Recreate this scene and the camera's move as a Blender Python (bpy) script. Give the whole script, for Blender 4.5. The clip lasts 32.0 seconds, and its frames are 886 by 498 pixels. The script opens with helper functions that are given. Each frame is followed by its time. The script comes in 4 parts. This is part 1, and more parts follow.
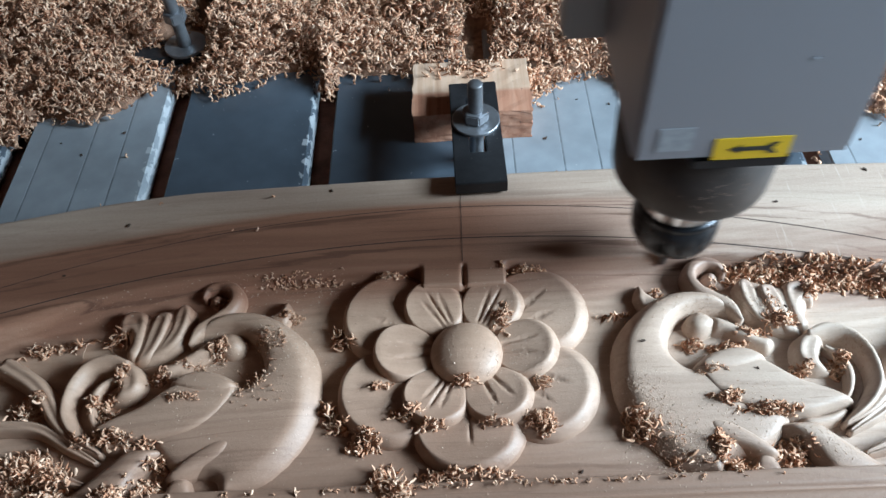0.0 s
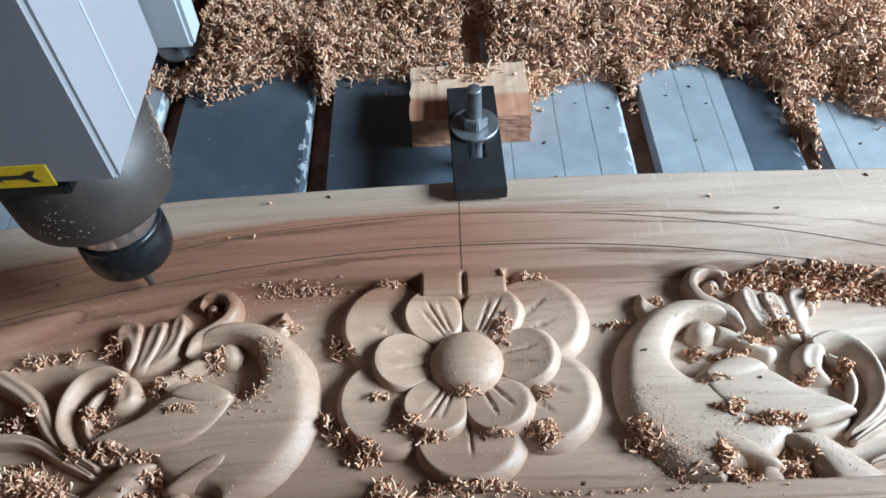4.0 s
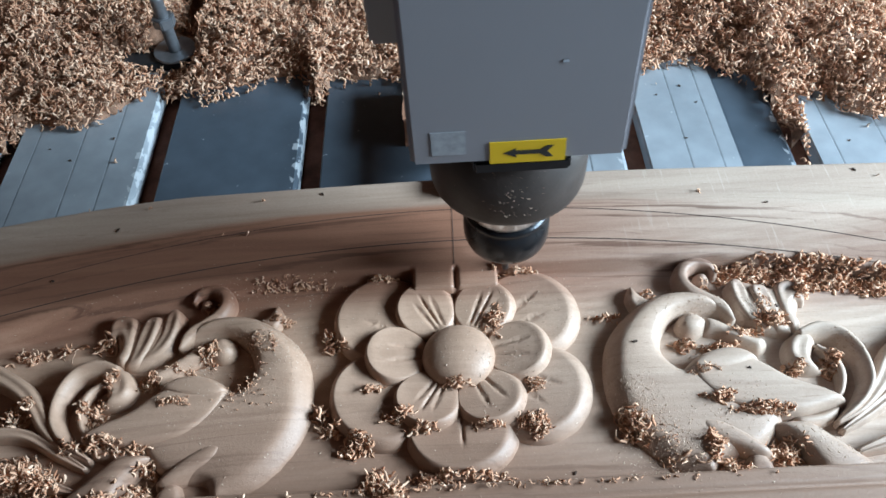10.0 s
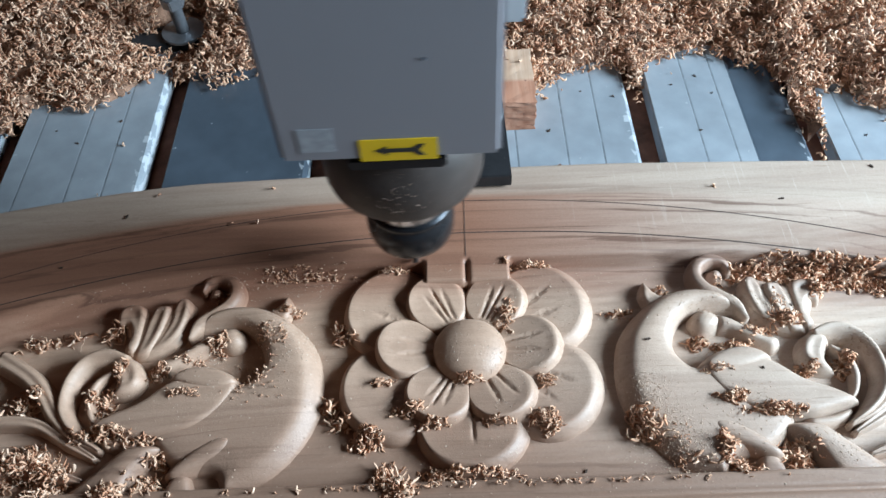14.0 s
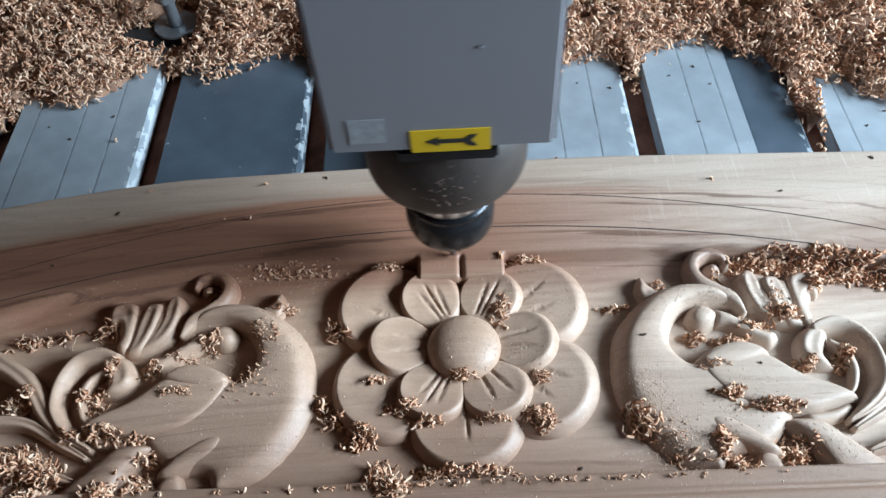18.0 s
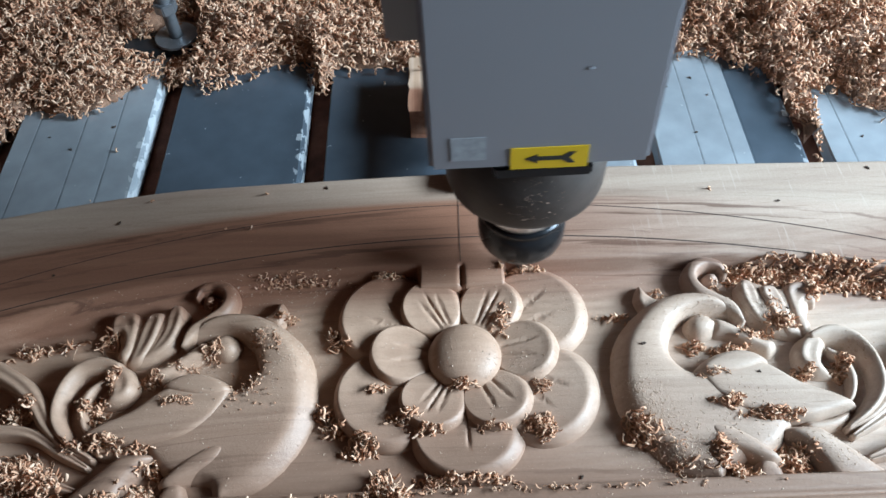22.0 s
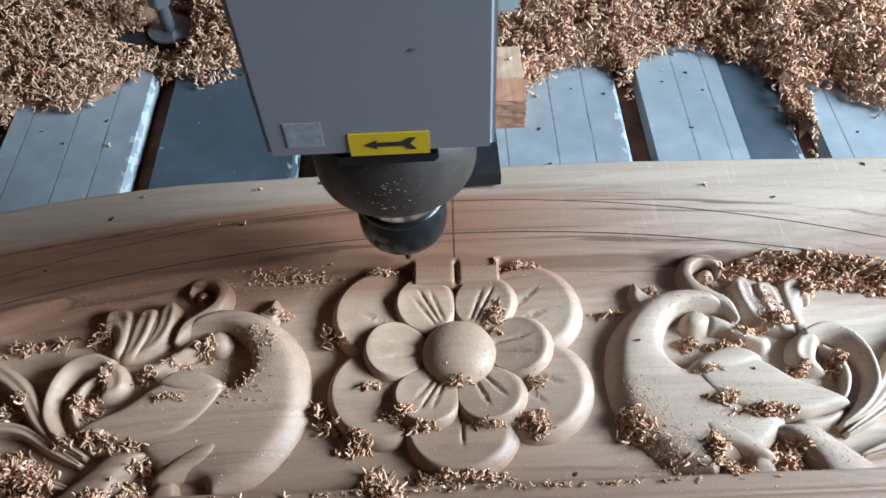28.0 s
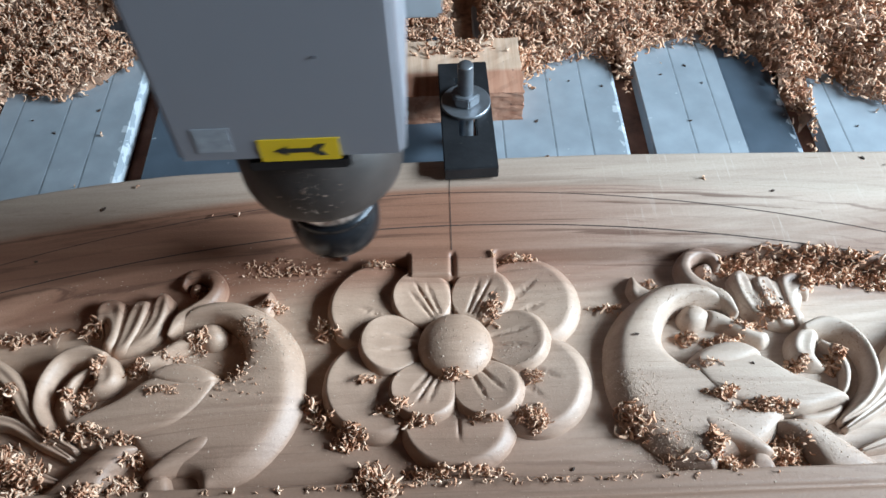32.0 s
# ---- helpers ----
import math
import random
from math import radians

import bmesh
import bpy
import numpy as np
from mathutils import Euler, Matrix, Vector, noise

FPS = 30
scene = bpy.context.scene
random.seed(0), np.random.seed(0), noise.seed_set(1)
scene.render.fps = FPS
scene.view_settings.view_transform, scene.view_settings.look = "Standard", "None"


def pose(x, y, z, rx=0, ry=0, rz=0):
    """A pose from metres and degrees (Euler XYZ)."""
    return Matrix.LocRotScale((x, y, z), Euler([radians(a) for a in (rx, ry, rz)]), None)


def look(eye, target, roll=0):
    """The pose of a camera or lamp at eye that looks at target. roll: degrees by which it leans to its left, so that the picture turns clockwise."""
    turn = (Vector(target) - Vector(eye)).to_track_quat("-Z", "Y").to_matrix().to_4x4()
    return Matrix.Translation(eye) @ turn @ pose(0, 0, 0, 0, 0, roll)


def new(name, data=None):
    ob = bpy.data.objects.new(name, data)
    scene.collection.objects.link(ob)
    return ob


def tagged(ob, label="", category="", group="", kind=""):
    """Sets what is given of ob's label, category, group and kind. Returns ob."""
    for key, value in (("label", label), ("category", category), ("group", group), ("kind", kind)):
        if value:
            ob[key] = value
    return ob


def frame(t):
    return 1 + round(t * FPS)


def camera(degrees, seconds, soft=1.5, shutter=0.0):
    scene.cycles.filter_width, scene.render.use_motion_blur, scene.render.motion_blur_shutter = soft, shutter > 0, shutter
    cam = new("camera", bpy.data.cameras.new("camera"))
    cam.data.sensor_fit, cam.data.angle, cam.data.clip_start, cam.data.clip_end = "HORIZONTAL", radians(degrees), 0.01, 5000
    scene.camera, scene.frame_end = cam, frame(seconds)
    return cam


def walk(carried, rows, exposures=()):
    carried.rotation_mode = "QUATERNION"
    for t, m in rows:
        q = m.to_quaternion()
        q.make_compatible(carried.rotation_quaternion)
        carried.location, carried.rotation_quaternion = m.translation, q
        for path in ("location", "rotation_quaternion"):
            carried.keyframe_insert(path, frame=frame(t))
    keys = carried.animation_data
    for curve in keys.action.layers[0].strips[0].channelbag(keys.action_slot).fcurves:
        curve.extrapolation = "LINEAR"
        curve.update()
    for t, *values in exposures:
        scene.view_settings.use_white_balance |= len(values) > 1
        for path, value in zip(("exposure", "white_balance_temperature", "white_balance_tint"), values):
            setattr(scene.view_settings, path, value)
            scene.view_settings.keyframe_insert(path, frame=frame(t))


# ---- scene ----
cam = camera(58.5, 32.0, soft=1.55, shutter=0.4)
PATH = [
    (0, (-0.016, -0.002, 0.416), (-0.069, 1.238, -1.153), -4.7),
    (0.5, (-0.018, -0.003, 0.416), (-0.07, 1.246, -1.145), -4.8),
    (1, (-0.02, -0.002, 0.417), (-0.067, 1.245, -1.146), -4.6),
    (1.5, (-0.018, -0.002, 0.419), (-0.068, 1.246, -1.144), -4.7),
    (2, (-0.018, -0.001, 0.419), (-0.072, 1.245, -1.145), -4.9),
    (2.5, (-0.018, 0.002, 0.418), (-0.067, 1.247, -1.146), -4.8),
    (3, (-0.02, 0.004, 0.418), (-0.063, 1.243, -1.152), -4.6),
    (3.5, (-0.02, 0.007, 0.416), (-0.06, 1.238, -1.16), -4.4),
    (5.5, (-0.017, 0.007, 0.42), (-0.046, 1.241, -1.154), -4.1),
    (6, (-0.019, 0.0, 0.417), (-0.051, 1.256, -1.139), -3.9),
    (6.5, (-0.017, 0.001, 0.417), (-0.043, 1.252, -1.144), -4.0),
    (7, (-0.016, -0.002, 0.417), (-0.037, 1.254, -1.139), -4.1),
    (7.5, (-0.016, 0.0, 0.418), (-0.033, 1.254, -1.14), -4.0),
    (8, (-0.013, 0.003, 0.419), (-0.04, 1.255, -1.14), -4.5),
    (8.5, (-0.015, 0.001, 0.42), (-0.042, 1.256, -1.136), -4.3),
    (9, (-0.016, -0.001, 0.419), (-0.042, 1.259, -1.134), -4.6),
    (9.5, (-0.016, -0.004, 0.417), (-0.041, 1.261, -1.132), -4.6),
    (10, (-0.016, -0.004, 0.413), (-0.047, 1.251, -1.144), -4.3),
    (10.5, (-0.015, 0.0, 0.413), (-0.046, 1.202, -1.185), -3.8),
    (11, (-0.018, -0.003, 0.412), (-0.051, 1.218, -1.172), -3.5),
    (11.5, (-0.018, 0.003, 0.414), (-0.054, 1.205, -1.184), -3.9),
    (12, (-0.021, 0.006, 0.411), (-0.048, 1.213, -1.183), -3.5),
    (12.5, (-0.019, 0.007, 0.413), (-0.054, 1.206, -1.187), -4.0),
    (13, (-0.02, 0.008, 0.415), (-0.055, 1.207, -1.186), -3.8),
    (13.5, (-0.023, 0.005, 0.413), (-0.054, 1.229, -1.169), -3.4),
    (14, (-0.022, 0.007, 0.416), (-0.059, 1.214, -1.179), -3.7),
    (14.5, (-0.02, 0.008, 0.415), (-0.068, 1.215, -1.179), -4.1),
    (16.5, (-0.017, 0.005, 0.414), (-0.048, 1.215, -1.178), -3.7),
    (17, (-0.014, 0.014, 0.41), (-0.06, 1.193, -1.204), -4.0),
    (17.5, (-0.016, 0.011, 0.411), (-0.056, 1.2, -1.197), -4.2),
    (18, (-0.016, 0.012, 0.413), (-0.064, 1.201, -1.194), -4.5),
    (18.5, (-0.017, 0.013, 0.413), (-0.061, 1.205, -1.193), -4.2),
    (19, (-0.019, 0.018, 0.417), (-0.064, 1.191, -1.203), -3.9),
    (19.5, (-0.022, 0.022, 0.415), (-0.054, 1.186, -1.211), -3.5),
    (20, (-0.021, 0.021, 0.417), (-0.059, 1.184, -1.21), -3.7),
    (20.5, (-0.021, 0.017, 0.415), (-0.056, 1.198, -1.198), -3.6),
    (21, (-0.02, 0.013, 0.414), (-0.054, 1.211, -1.187), -3.5),
    (21.5, (-0.02, 0.013, 0.417), (-0.057, 1.204, -1.189), -4.0),
    (22, (-0.019, 0.01, 0.415), (-0.054, 1.22, -1.177), -4.0),
    (22.5, (-0.018, 0.009, 0.417), (-0.062, 1.21, -1.182), -4.2),
    (23, (-0.018, 0.008, 0.418), (-0.051, 1.212, -1.179), -3.7),
    (23.5, (-0.016, 0.008, 0.416), (-0.053, 1.213, -1.18), -4.1),
    (24, (-0.016, 0.009, 0.415), (-0.046, 1.212, -1.183), -3.9),
    (24.5, (-0.016, 0.009, 0.414), (-0.046, 1.213, -1.182), -3.8),
    (25, (-0.017, 0.008, 0.414), (-0.032, 1.211, -1.183), -3.1),
    (25.5, (-0.021, 0.009, 0.414), (-0.037, 1.217, -1.18), -3.0),
    (27.5, (-0.02, 0.011, 0.411), (-0.038, 1.221, -1.181), -3.1),
    (28, (-0.018, 0.013, 0.415), (-0.044, 1.207, -1.19), -3.6),
    (28.5, (-0.018, 0.014, 0.413), (-0.043, 1.208, -1.192), -3.6),
    (29, (-0.019, 0.015, 0.411), (-0.041, 1.206, -1.195), -3.2),
    (29.5, (-0.018, 0.017, 0.41), (-0.037, 1.195, -1.206), -3.2),
    (30, (-0.017, 0.02, 0.408), (-0.029, 1.197, -1.209), -2.7),
    (30.5, (-0.018, 0.021, 0.405), (-0.027, 1.194, -1.215), -2.9),
    (31, (-0.018, 0.019, 0.406), (-0.028, 1.197, -1.21), -2.8),
    (31.5, (-0.018, 0.018, 0.409), (-0.033, 1.195, -1.208), -3.0),
    (32, (-0.02, 0.015, 0.41), (-0.03, 1.198, -1.203), -2.7),
]
walk(cam, [(t, look(eye, target, roll)) for t, eye, target, roll in PATH])

# ---- world, window light, exposure ----
world = bpy.data.worlds.new("workshop_sky")
scene.world = world
world.use_nodes = True
wn = world.node_tree.nodes
sky = wn.new("ShaderNodeTexSky")
sky.sky_type, sky.sun_disc, sky.sun_elevation, sky.sun_rotation = "NISHITA", False, radians(35), radians(80)
world.node_tree.links.new(sky.outputs[0], wn["Background"].inputs[0])
wn["Background"].inputs[1].default_value = 0.1
scene.view_settings.exposure = 0.0


def area_lamp(name, eye, target, width, height, watts, colour):
    lamp = bpy.data.lights.new(name, "AREA")
    lamp.shape, lamp.size, lamp.size_y, lamp.energy, lamp.color = "RECTANGLE", width, height, watts, colour
    ob = new(name, lamp)
    ob.matrix_world = look(eye, target)
    return ob


area_lamp("window_light", (1.37, 0.12, 0.71), (0.0, 0.26, 0.0), 0.90, 0.46, 84, (0.675, 0.885, 1.05))


# ---- materials ----
def material(name, rough=0.6, metal=0.0):
    m = bpy.data.materials.new(name)
    m.use_nodes = True
    b = m.node_tree.nodes["Principled BSDF"]
    b.inputs["Roughness"].default_value, b.inputs["Metallic"].default_value = rough, metal
    return m, m.node_tree.nodes, m.node_tree.links, b


def mapping(n, l, scale, kind="Object"):
    tc, mp = n.new("ShaderNodeTexCoord"), n.new("ShaderNodeMapping")
    mp.inputs["Scale"].default_value = scale
    l.new(tc.outputs[kind], mp.inputs[0])
    return mp.outputs[0]


def noise_tex(n, l, vec, scale, detail=4.0, rough=0.55, warp=0.0):
    t = n.new("ShaderNodeTexNoise")
    t.inputs["Scale"].default_value, t.inputs["Detail"].default_value = scale, detail
    t.inputs["Roughness"].default_value, t.inputs["Distortion"].default_value = rough, warp
    l.new(vec, t.inputs["Vector"])
    return t.outputs["Fac"]


def ramp(n, l, fac, stops):
    r = n.new("ShaderNodeValToRGB")
    e = r.color_ramp.elements
    while len(e) < len(stops):
        e.new(0.5)
    for k, (p, c) in enumerate(stops):
        e[k].position, e[k].color = p, (*c, 1)
    l.new(fac, r.inputs[0])
    return r.outputs[0]


def mix(n, l, fac, a, b, mode="MIX"):
    m = n.new("ShaderNodeMix")
    m.data_type, m.blend_type = "RGBA", mode
    for sock, v in ((m.inputs[0], fac), (m.inputs[6], a), (m.inputs[7], b)):
        if hasattr(v, "is_linked"):
            l.new(v, sock)
        elif isinstance(v, tuple):
            sock.default_value = (*v, 1)
        else:
            sock.default_value = v
    return m.outputs[2]


def bump(n, l, b, height, strength, dist):
    k = n.new("ShaderNodeBump")
    k.inputs["Strength"].default_value, k.inputs["Distance"].default_value = strength, dist
    l.new(height, k.inputs["Height"])
    l.new(k.outputs[0], b.inputs["Normal"])


def plain(name, colour, rough=0.6, metal=0.0, vary=0.25, scale=40.0, relief=0.15, speck=None):
    m, n, l, b = material(name, rough, metal)
    v = mapping(n, l, (1, 1, 1))
    f = noise_tex(n, l, v, scale, 5)
    big = noise_tex(n, l, v, scale * 0.17, 3)
    dark, light = tuple(c * (1 - vary) for c in colour), tuple(min(1, c * (1 + vary)) for c in colour)
    c = ramp(n, l, f, [(0.3, dark), (0.7, light)])
    c = mix(n, l, big, c, mix(n, l, 0.5, c, tuple(x * (1 - vary * 0.7) for x in colour)))
    if speck:
        s = noise_tex(n, l, v, scale * 9, 2)
        c = mix(n, l, ramp(n, l, s, [(speck[0], (0, 0, 0)), (speck[0] + 0.04, (1, 1, 1))]), c, speck[1])
    l.new(c, b.inputs["Base Color"])
    bump(n, l, b, noise_tex(n, l, v, scale * 6, 3), relief, 0.0006)
    r = ramp(n, l, big, [(0.3, (rough * 0.8,) * 3), (0.7, (min(1, rough * 1.2),) * 3)])
    l.new(r, b.inputs["Roughness"])
    return m


def teak(name):
    """Pale planed board with grain along x, a reddish heart band and a greyish sapwood strip along its back edge."""
    m, n, l, b = material(name, 0.50)
    tc, sep = n.new("ShaderNodeTexCoord"), n.new("ShaderNodeSeparateXYZ")
    l.new(tc.outputs["Object"], sep.inputs[0])
    wide = noise_tex(n, l, mapping(n, l, (2.4, 30, 30)), 1.0, 6, 0.62, 0.8)
    fine = noise_tex(n, l, mapping(n, l, (7, 190, 190)), 1.0, 5, 0.6, 0.3)
    pores = noise_tex(n, l, mapping(n, l, (40, 700, 700)), 1.0, 2, 0.5)

    def math_node(op, a, c):
        k = n.new("ShaderNodeMath")
        k.operation = op
        for s, x in zip(k.inputs, (a, c)):
            if hasattr(x, "is_linked"):
                l.new(x, s)
            else:
                s.default_value = x
        return k.outputs[0]

    # distance from the board's arched pencil line, bent by the grain
    x2 = math_node("MULTIPLY", sep.outputs[0], sep.outputs[0])
    arch = math_node("ADD", sep.outputs[1], math_node("MULTIPLY", x2, 0.35))
    arch = math_node("ADD", arch, math_node("MULTIPLY", math_node("SUBTRACT", wide, 0.5), 0.026))
    # Front stops: a browner border, darkened further by shade put into the colour.
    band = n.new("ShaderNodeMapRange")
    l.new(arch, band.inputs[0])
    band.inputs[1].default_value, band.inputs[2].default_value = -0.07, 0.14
    # The last two, sapwood stops are darkened and warmed for painted half-shade.
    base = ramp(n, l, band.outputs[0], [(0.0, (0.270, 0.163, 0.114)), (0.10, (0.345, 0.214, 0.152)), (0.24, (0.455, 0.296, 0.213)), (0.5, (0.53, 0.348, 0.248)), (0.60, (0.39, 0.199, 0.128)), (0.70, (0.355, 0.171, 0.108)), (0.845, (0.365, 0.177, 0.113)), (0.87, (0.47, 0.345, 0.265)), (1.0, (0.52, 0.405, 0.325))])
    # Plainer, paler wood towards +x, brightened further as window light put into the colour.
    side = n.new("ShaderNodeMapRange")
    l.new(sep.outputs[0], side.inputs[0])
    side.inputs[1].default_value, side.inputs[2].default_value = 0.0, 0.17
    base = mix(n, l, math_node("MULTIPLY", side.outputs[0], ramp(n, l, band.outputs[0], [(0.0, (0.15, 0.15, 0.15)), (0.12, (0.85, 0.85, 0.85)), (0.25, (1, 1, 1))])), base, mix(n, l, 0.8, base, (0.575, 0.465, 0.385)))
    streak = ramp(n, l, wide, [(0.40, (0, 0, 0)), (0.60, (1, 1, 1))])
    plain_part = mix(n, l, streak, base, mix(n, l, 0.15, base, (0.25, 0.12, 0.075)))
    heart_part = mix(n, l, streak, base, mix(n, l, 0.55, base, (0.20, 0.088, 0.055)))
    base = mix(n, l, ramp(n, l, band.outputs[0], [(0.52, (0, 0, 0)), (0.62, (1, 1, 1)), (0.85, (1, 1, 1)), (0.93, (0.3, 0.3, 0.3))]), plain_part, heart_part)
    rings = n.new("ShaderNodeCombineXYZ")
    l.new(math_node("MULTIPLY", sep.outputs[0], 3.5), rings.inputs[0])
    l.new(math_node("MULTIPLY", arch, 210.0), rings.inputs[1])
    dark = ramp(n, l, noise_tex(n, l, rings.outputs[0], 1.0, 3, 0.55, 0.2), [(0.56, (0, 0, 0)), (0.66, (0.66, 0.66, 0.66))])
    dark = math_node("MULTIPLY", dark, ramp(n, l, band.outputs[0], [(0.10, (0.5, 0.5, 0.5)), (0.25, (0.18, 0.18, 0.18)), (0.52, (0.2, 0.2, 0.2)), (0.62, (1, 1, 1)), (0.85, (1, 1, 1)), (0.9, (0.15, 0.15, 0.15))]))
    base = mix(n, l, dark, base, (0.115, 0.052, 0.034))
    base = mix(n, l, 0.32, base, ramp(n, l, fine, [(0.3, (0.55, 0.48, 0.43)), (0.65, (1, 1, 1))]), "MULTIPLY")
    base = mix(n, l, ramp(n, l, pores, [(0.66, (0, 0, 0)), (0.74, (0.35, 0.35, 0.35))]), base, (0.20, 0.115, 0.07))
    fuzz = noise_tex(n, l, mapping(n, l, (1, 1, 1)), 640, 3, 0.7)
    base = mix(n, l, 0.22, base, ramp(n, l, fuzz, [(0.32, (0.66, 0.60, 0.55)), (0.62, (1, 1, 1))]), "MULTIPLY")
    saw = ramp(n, l, noise_tex(n, l, mapping(n, l, (420, 26, 26)), 1.0, 3, 0.5), [(0.62, (0, 0, 0)), (0.70, (0.16, 0.16, 0.16))])
    marked = n.new("ShaderNodeMix")
    marked.data_type = "RGBA"
    l.new(ramp(n, l, band.outputs[0], [(0.62, (0, 0, 0)), (0.72, (1, 1, 1))]), marked.inputs[0])
    marked.inputs[6].default_value = (0, 0, 0, 1)
    l.new(saw, marked.inputs[7])
    base = mix(n, l, math_node("MULTIPLY", marked.outputs[2], ramp(n, l, side.outputs[0], [(0.3, (0, 0, 0)), (0.9, (1.6, 1.6, 1.6))])), base, (0.70, 0.62, 0.54))
    l.new(base, b.inputs["Base Color"])
    tool = noise_tex(n, l, mapping(n, l, (220, 420, 420)), 1.0, 4, 0.6)
    grit = noise_tex(n, l, mapping(n, l, (1, 1, 1)), 900, 3, 0.65)
    bump(n, l, b, mix(n, l, 0.4, mix(n, l, 0.5, fine, tool), grit), 0.55, 0.0007)
    return m


def chip_wood(name, a, c, d):
    m, n, l, b = material(name, 0.9)
    b.inputs["Specular IOR Level"].default_value = 0.2
    g = n.new("ShaderNodeNewGeometry")
    col = ramp(n, l, g.outputs["Random Per Island"], [(0.0, a), (0.55, c), (1.0, d)])
    f = noise_tex(n, l, mapping(n, l, (1, 1, 1)), 400, 3)
    col = mix(n, l, 0.3, col, ramp(n, l, f, [(0.3, (0.6, 0.55, 0.5)), (0.7, (1, 1, 1))]), "MULTIPLY")
    l.new(col, b.inputs["Base Color"])
    return m


TEAK = teak("carved_teak")


def sawn(name):
    """Sawn wood with its grain along y and dark pores: pale over most of its top, reddish heartwood towards its front."""
    m, n, l, b = material(name, 0.75)
    g = noise_tex(n, l, mapping(n, l, (150, 6, 150)), 1.0, 5, 0.6, 0.3)
    big = noise_tex(n, l, mapping(n, l, (12, 3, 12)), 1.0, 3)
    red = ramp(n, l, g, [(0.28, (0.30, 0.115, 0.065)), (0.5, (0.50, 0.24, 0.15)), (0.72, (0.60, 0.34, 0.235))])
    pale = ramp(n, l, g, [(0.28, (0.46, 0.27, 0.17)), (0.5, (0.64, 0.44, 0.31)), (0.72, (0.74, 0.56, 0.43))])
    sep, edge = n.new("ShaderNodeSeparateXYZ"), n.new("ShaderNodeMapRange")
    l.new(mapping(n, l, (1, 1, 1)), sep.inputs[0])
    l.new(sep.outputs[1], edge.inputs[0])
    edge.inputs[1].default_value, edge.inputs[2].default_value = -0.0075, -0.0035
    c = mix(n, l, edge.outputs[0], red, pale)
    c = mix(n, l, big, c, mix(n, l, 0.3, c, (0.42, 0.17, 0.10)))
    c = mix(n, l, ramp(n, l, noise_tex(n, l, mapping(n, l, (1, 0.5, 1)), 420, 2), [(0.70, (0, 0, 0)), (0.74, (0.8, 0.8, 0.8))]), c, (0.12, 0.06, 0.04))
    l.new(c, b.inputs["Base Color"])
    bump(n, l, b, g, 0.5, 0.0008)
    return m


BLOCK = sawn("block_wood")
CHIPS = chip_wood("shaving_wood", (0.50, 0.245, 0.145), (0.69, 0.41, 0.27), (0.83, 0.575, 0.42))
DUST = chip_wood("fine_sawdust", (0.40, 0.265, 0.19), (0.53, 0.385, 0.295), (0.64, 0.51, 0.41))
# Darker than the shavings above: the shade in their gaps is put into its colour.
SHADED_CHIPBED = plain("shaded_shaving_bed", (0.33, 0.185, 0.12), 0.85, 0, 0.6, 160, 1.0)


def worn_slat(name, colour, wear):
    """Coated slat whose coating has chipped off in flakes along one long edge."""
    m, n, l, b = material(name, 0.38)
    v = mapping(n, l, (1, 1, 1))
    sep, add = n.new("ShaderNodeSeparateXYZ"), n.new("ShaderNodeMath")
    l.new(v, sep.inputs[0])
    flake = noise_tex(n, l, mapping(n, l, (60, 30, 60)), 3.0, 5, 0.6)
    f = n.new("ShaderNodeMapRange")
    l.new(flake, f.inputs[0])
    f.inputs[1].default_value, f.inputs[2].default_value, f.inputs[3].default_value, f.inputs[4].default_value = 0.35, 0.75, -0.008, 0.010
    l.new(sep.outputs[0], add.inputs[0])
    l.new(f.outputs[0], add.inputs[1])
    cut = n.new("ShaderNodeMath")
    cut.operation = "GREATER_THAN"
    cut.inputs[1].default_value = 0.0500
    l.new(add.outputs[0], cut.inputs[0])
    fine, big = noise_tex(n, l, v, 60, 5), noise_tex(n, l, v, 7, 4)
    c = ramp(n, l, big, [(0.3, tuple(x * 0.8 for x in colour)), (0.7, tuple(x * 1.2 for x in colour))])
    c = mix(n, l, 0.25, c, ramp(n, l, fine, [(0.3, (0.6, 0.6, 0.6)), (0.7, (1.3, 1.3, 1.3))]), "MULTIPLY")
    spots = ramp(n, l, noise_tex(n, l, v, 170, 2), [(0.715, (0, 0, 0)), (0.75, (1, 1, 1))])
    c = mix(n, l, spots, c, wear)
    c = mix(n, l, cut.outputs[0], c, wear)
    l.new(c, b.inputs["Base Color"])
    l.new(ramp(n, l, big, [(0.3, (0.30,) * 3), (0.7, (0.5,) * 3)]), b.inputs["Roughness"])
    bump(n, l, b, fine, 0.12, 0.0005)
    return m


DARK_SLAT = worn_slat("dark_slat_coating", (0.068, 0.088, 0.112), (0.36, 0.39, 0.42))
PALE_SLAT = worn_slat("pale_slat_plastic", (0.275, 0.305, 0.335), (0.44, 0.47, 0.50))
SPLINTER = plain("dark_splinter", (0.055, 0.032, 0.022), 0.7, 0, 0.4, 300, 0.2)
GRIME = plain("groove_grime", (0.165, 0.185, 0.205), 0.7, 0, 0.5, 90, 0.1)
RUST = plain("rusty_channel", (0.24, 0.098, 0.062), 0.85, 0, 0.5, 70, 0.6)
BLACK_STEEL = plain("black_oxide_steel", (0.035, 0.036, 0.040), 0.45, 0.5, 0.35, 60, 0.25, (0.72, (0.20, 0.17, 0.15)))
ZINC = plain("dull_zinc", (0.25, 0.26, 0.28), 0.42, 0.7, 0.25, 90, 0.25)
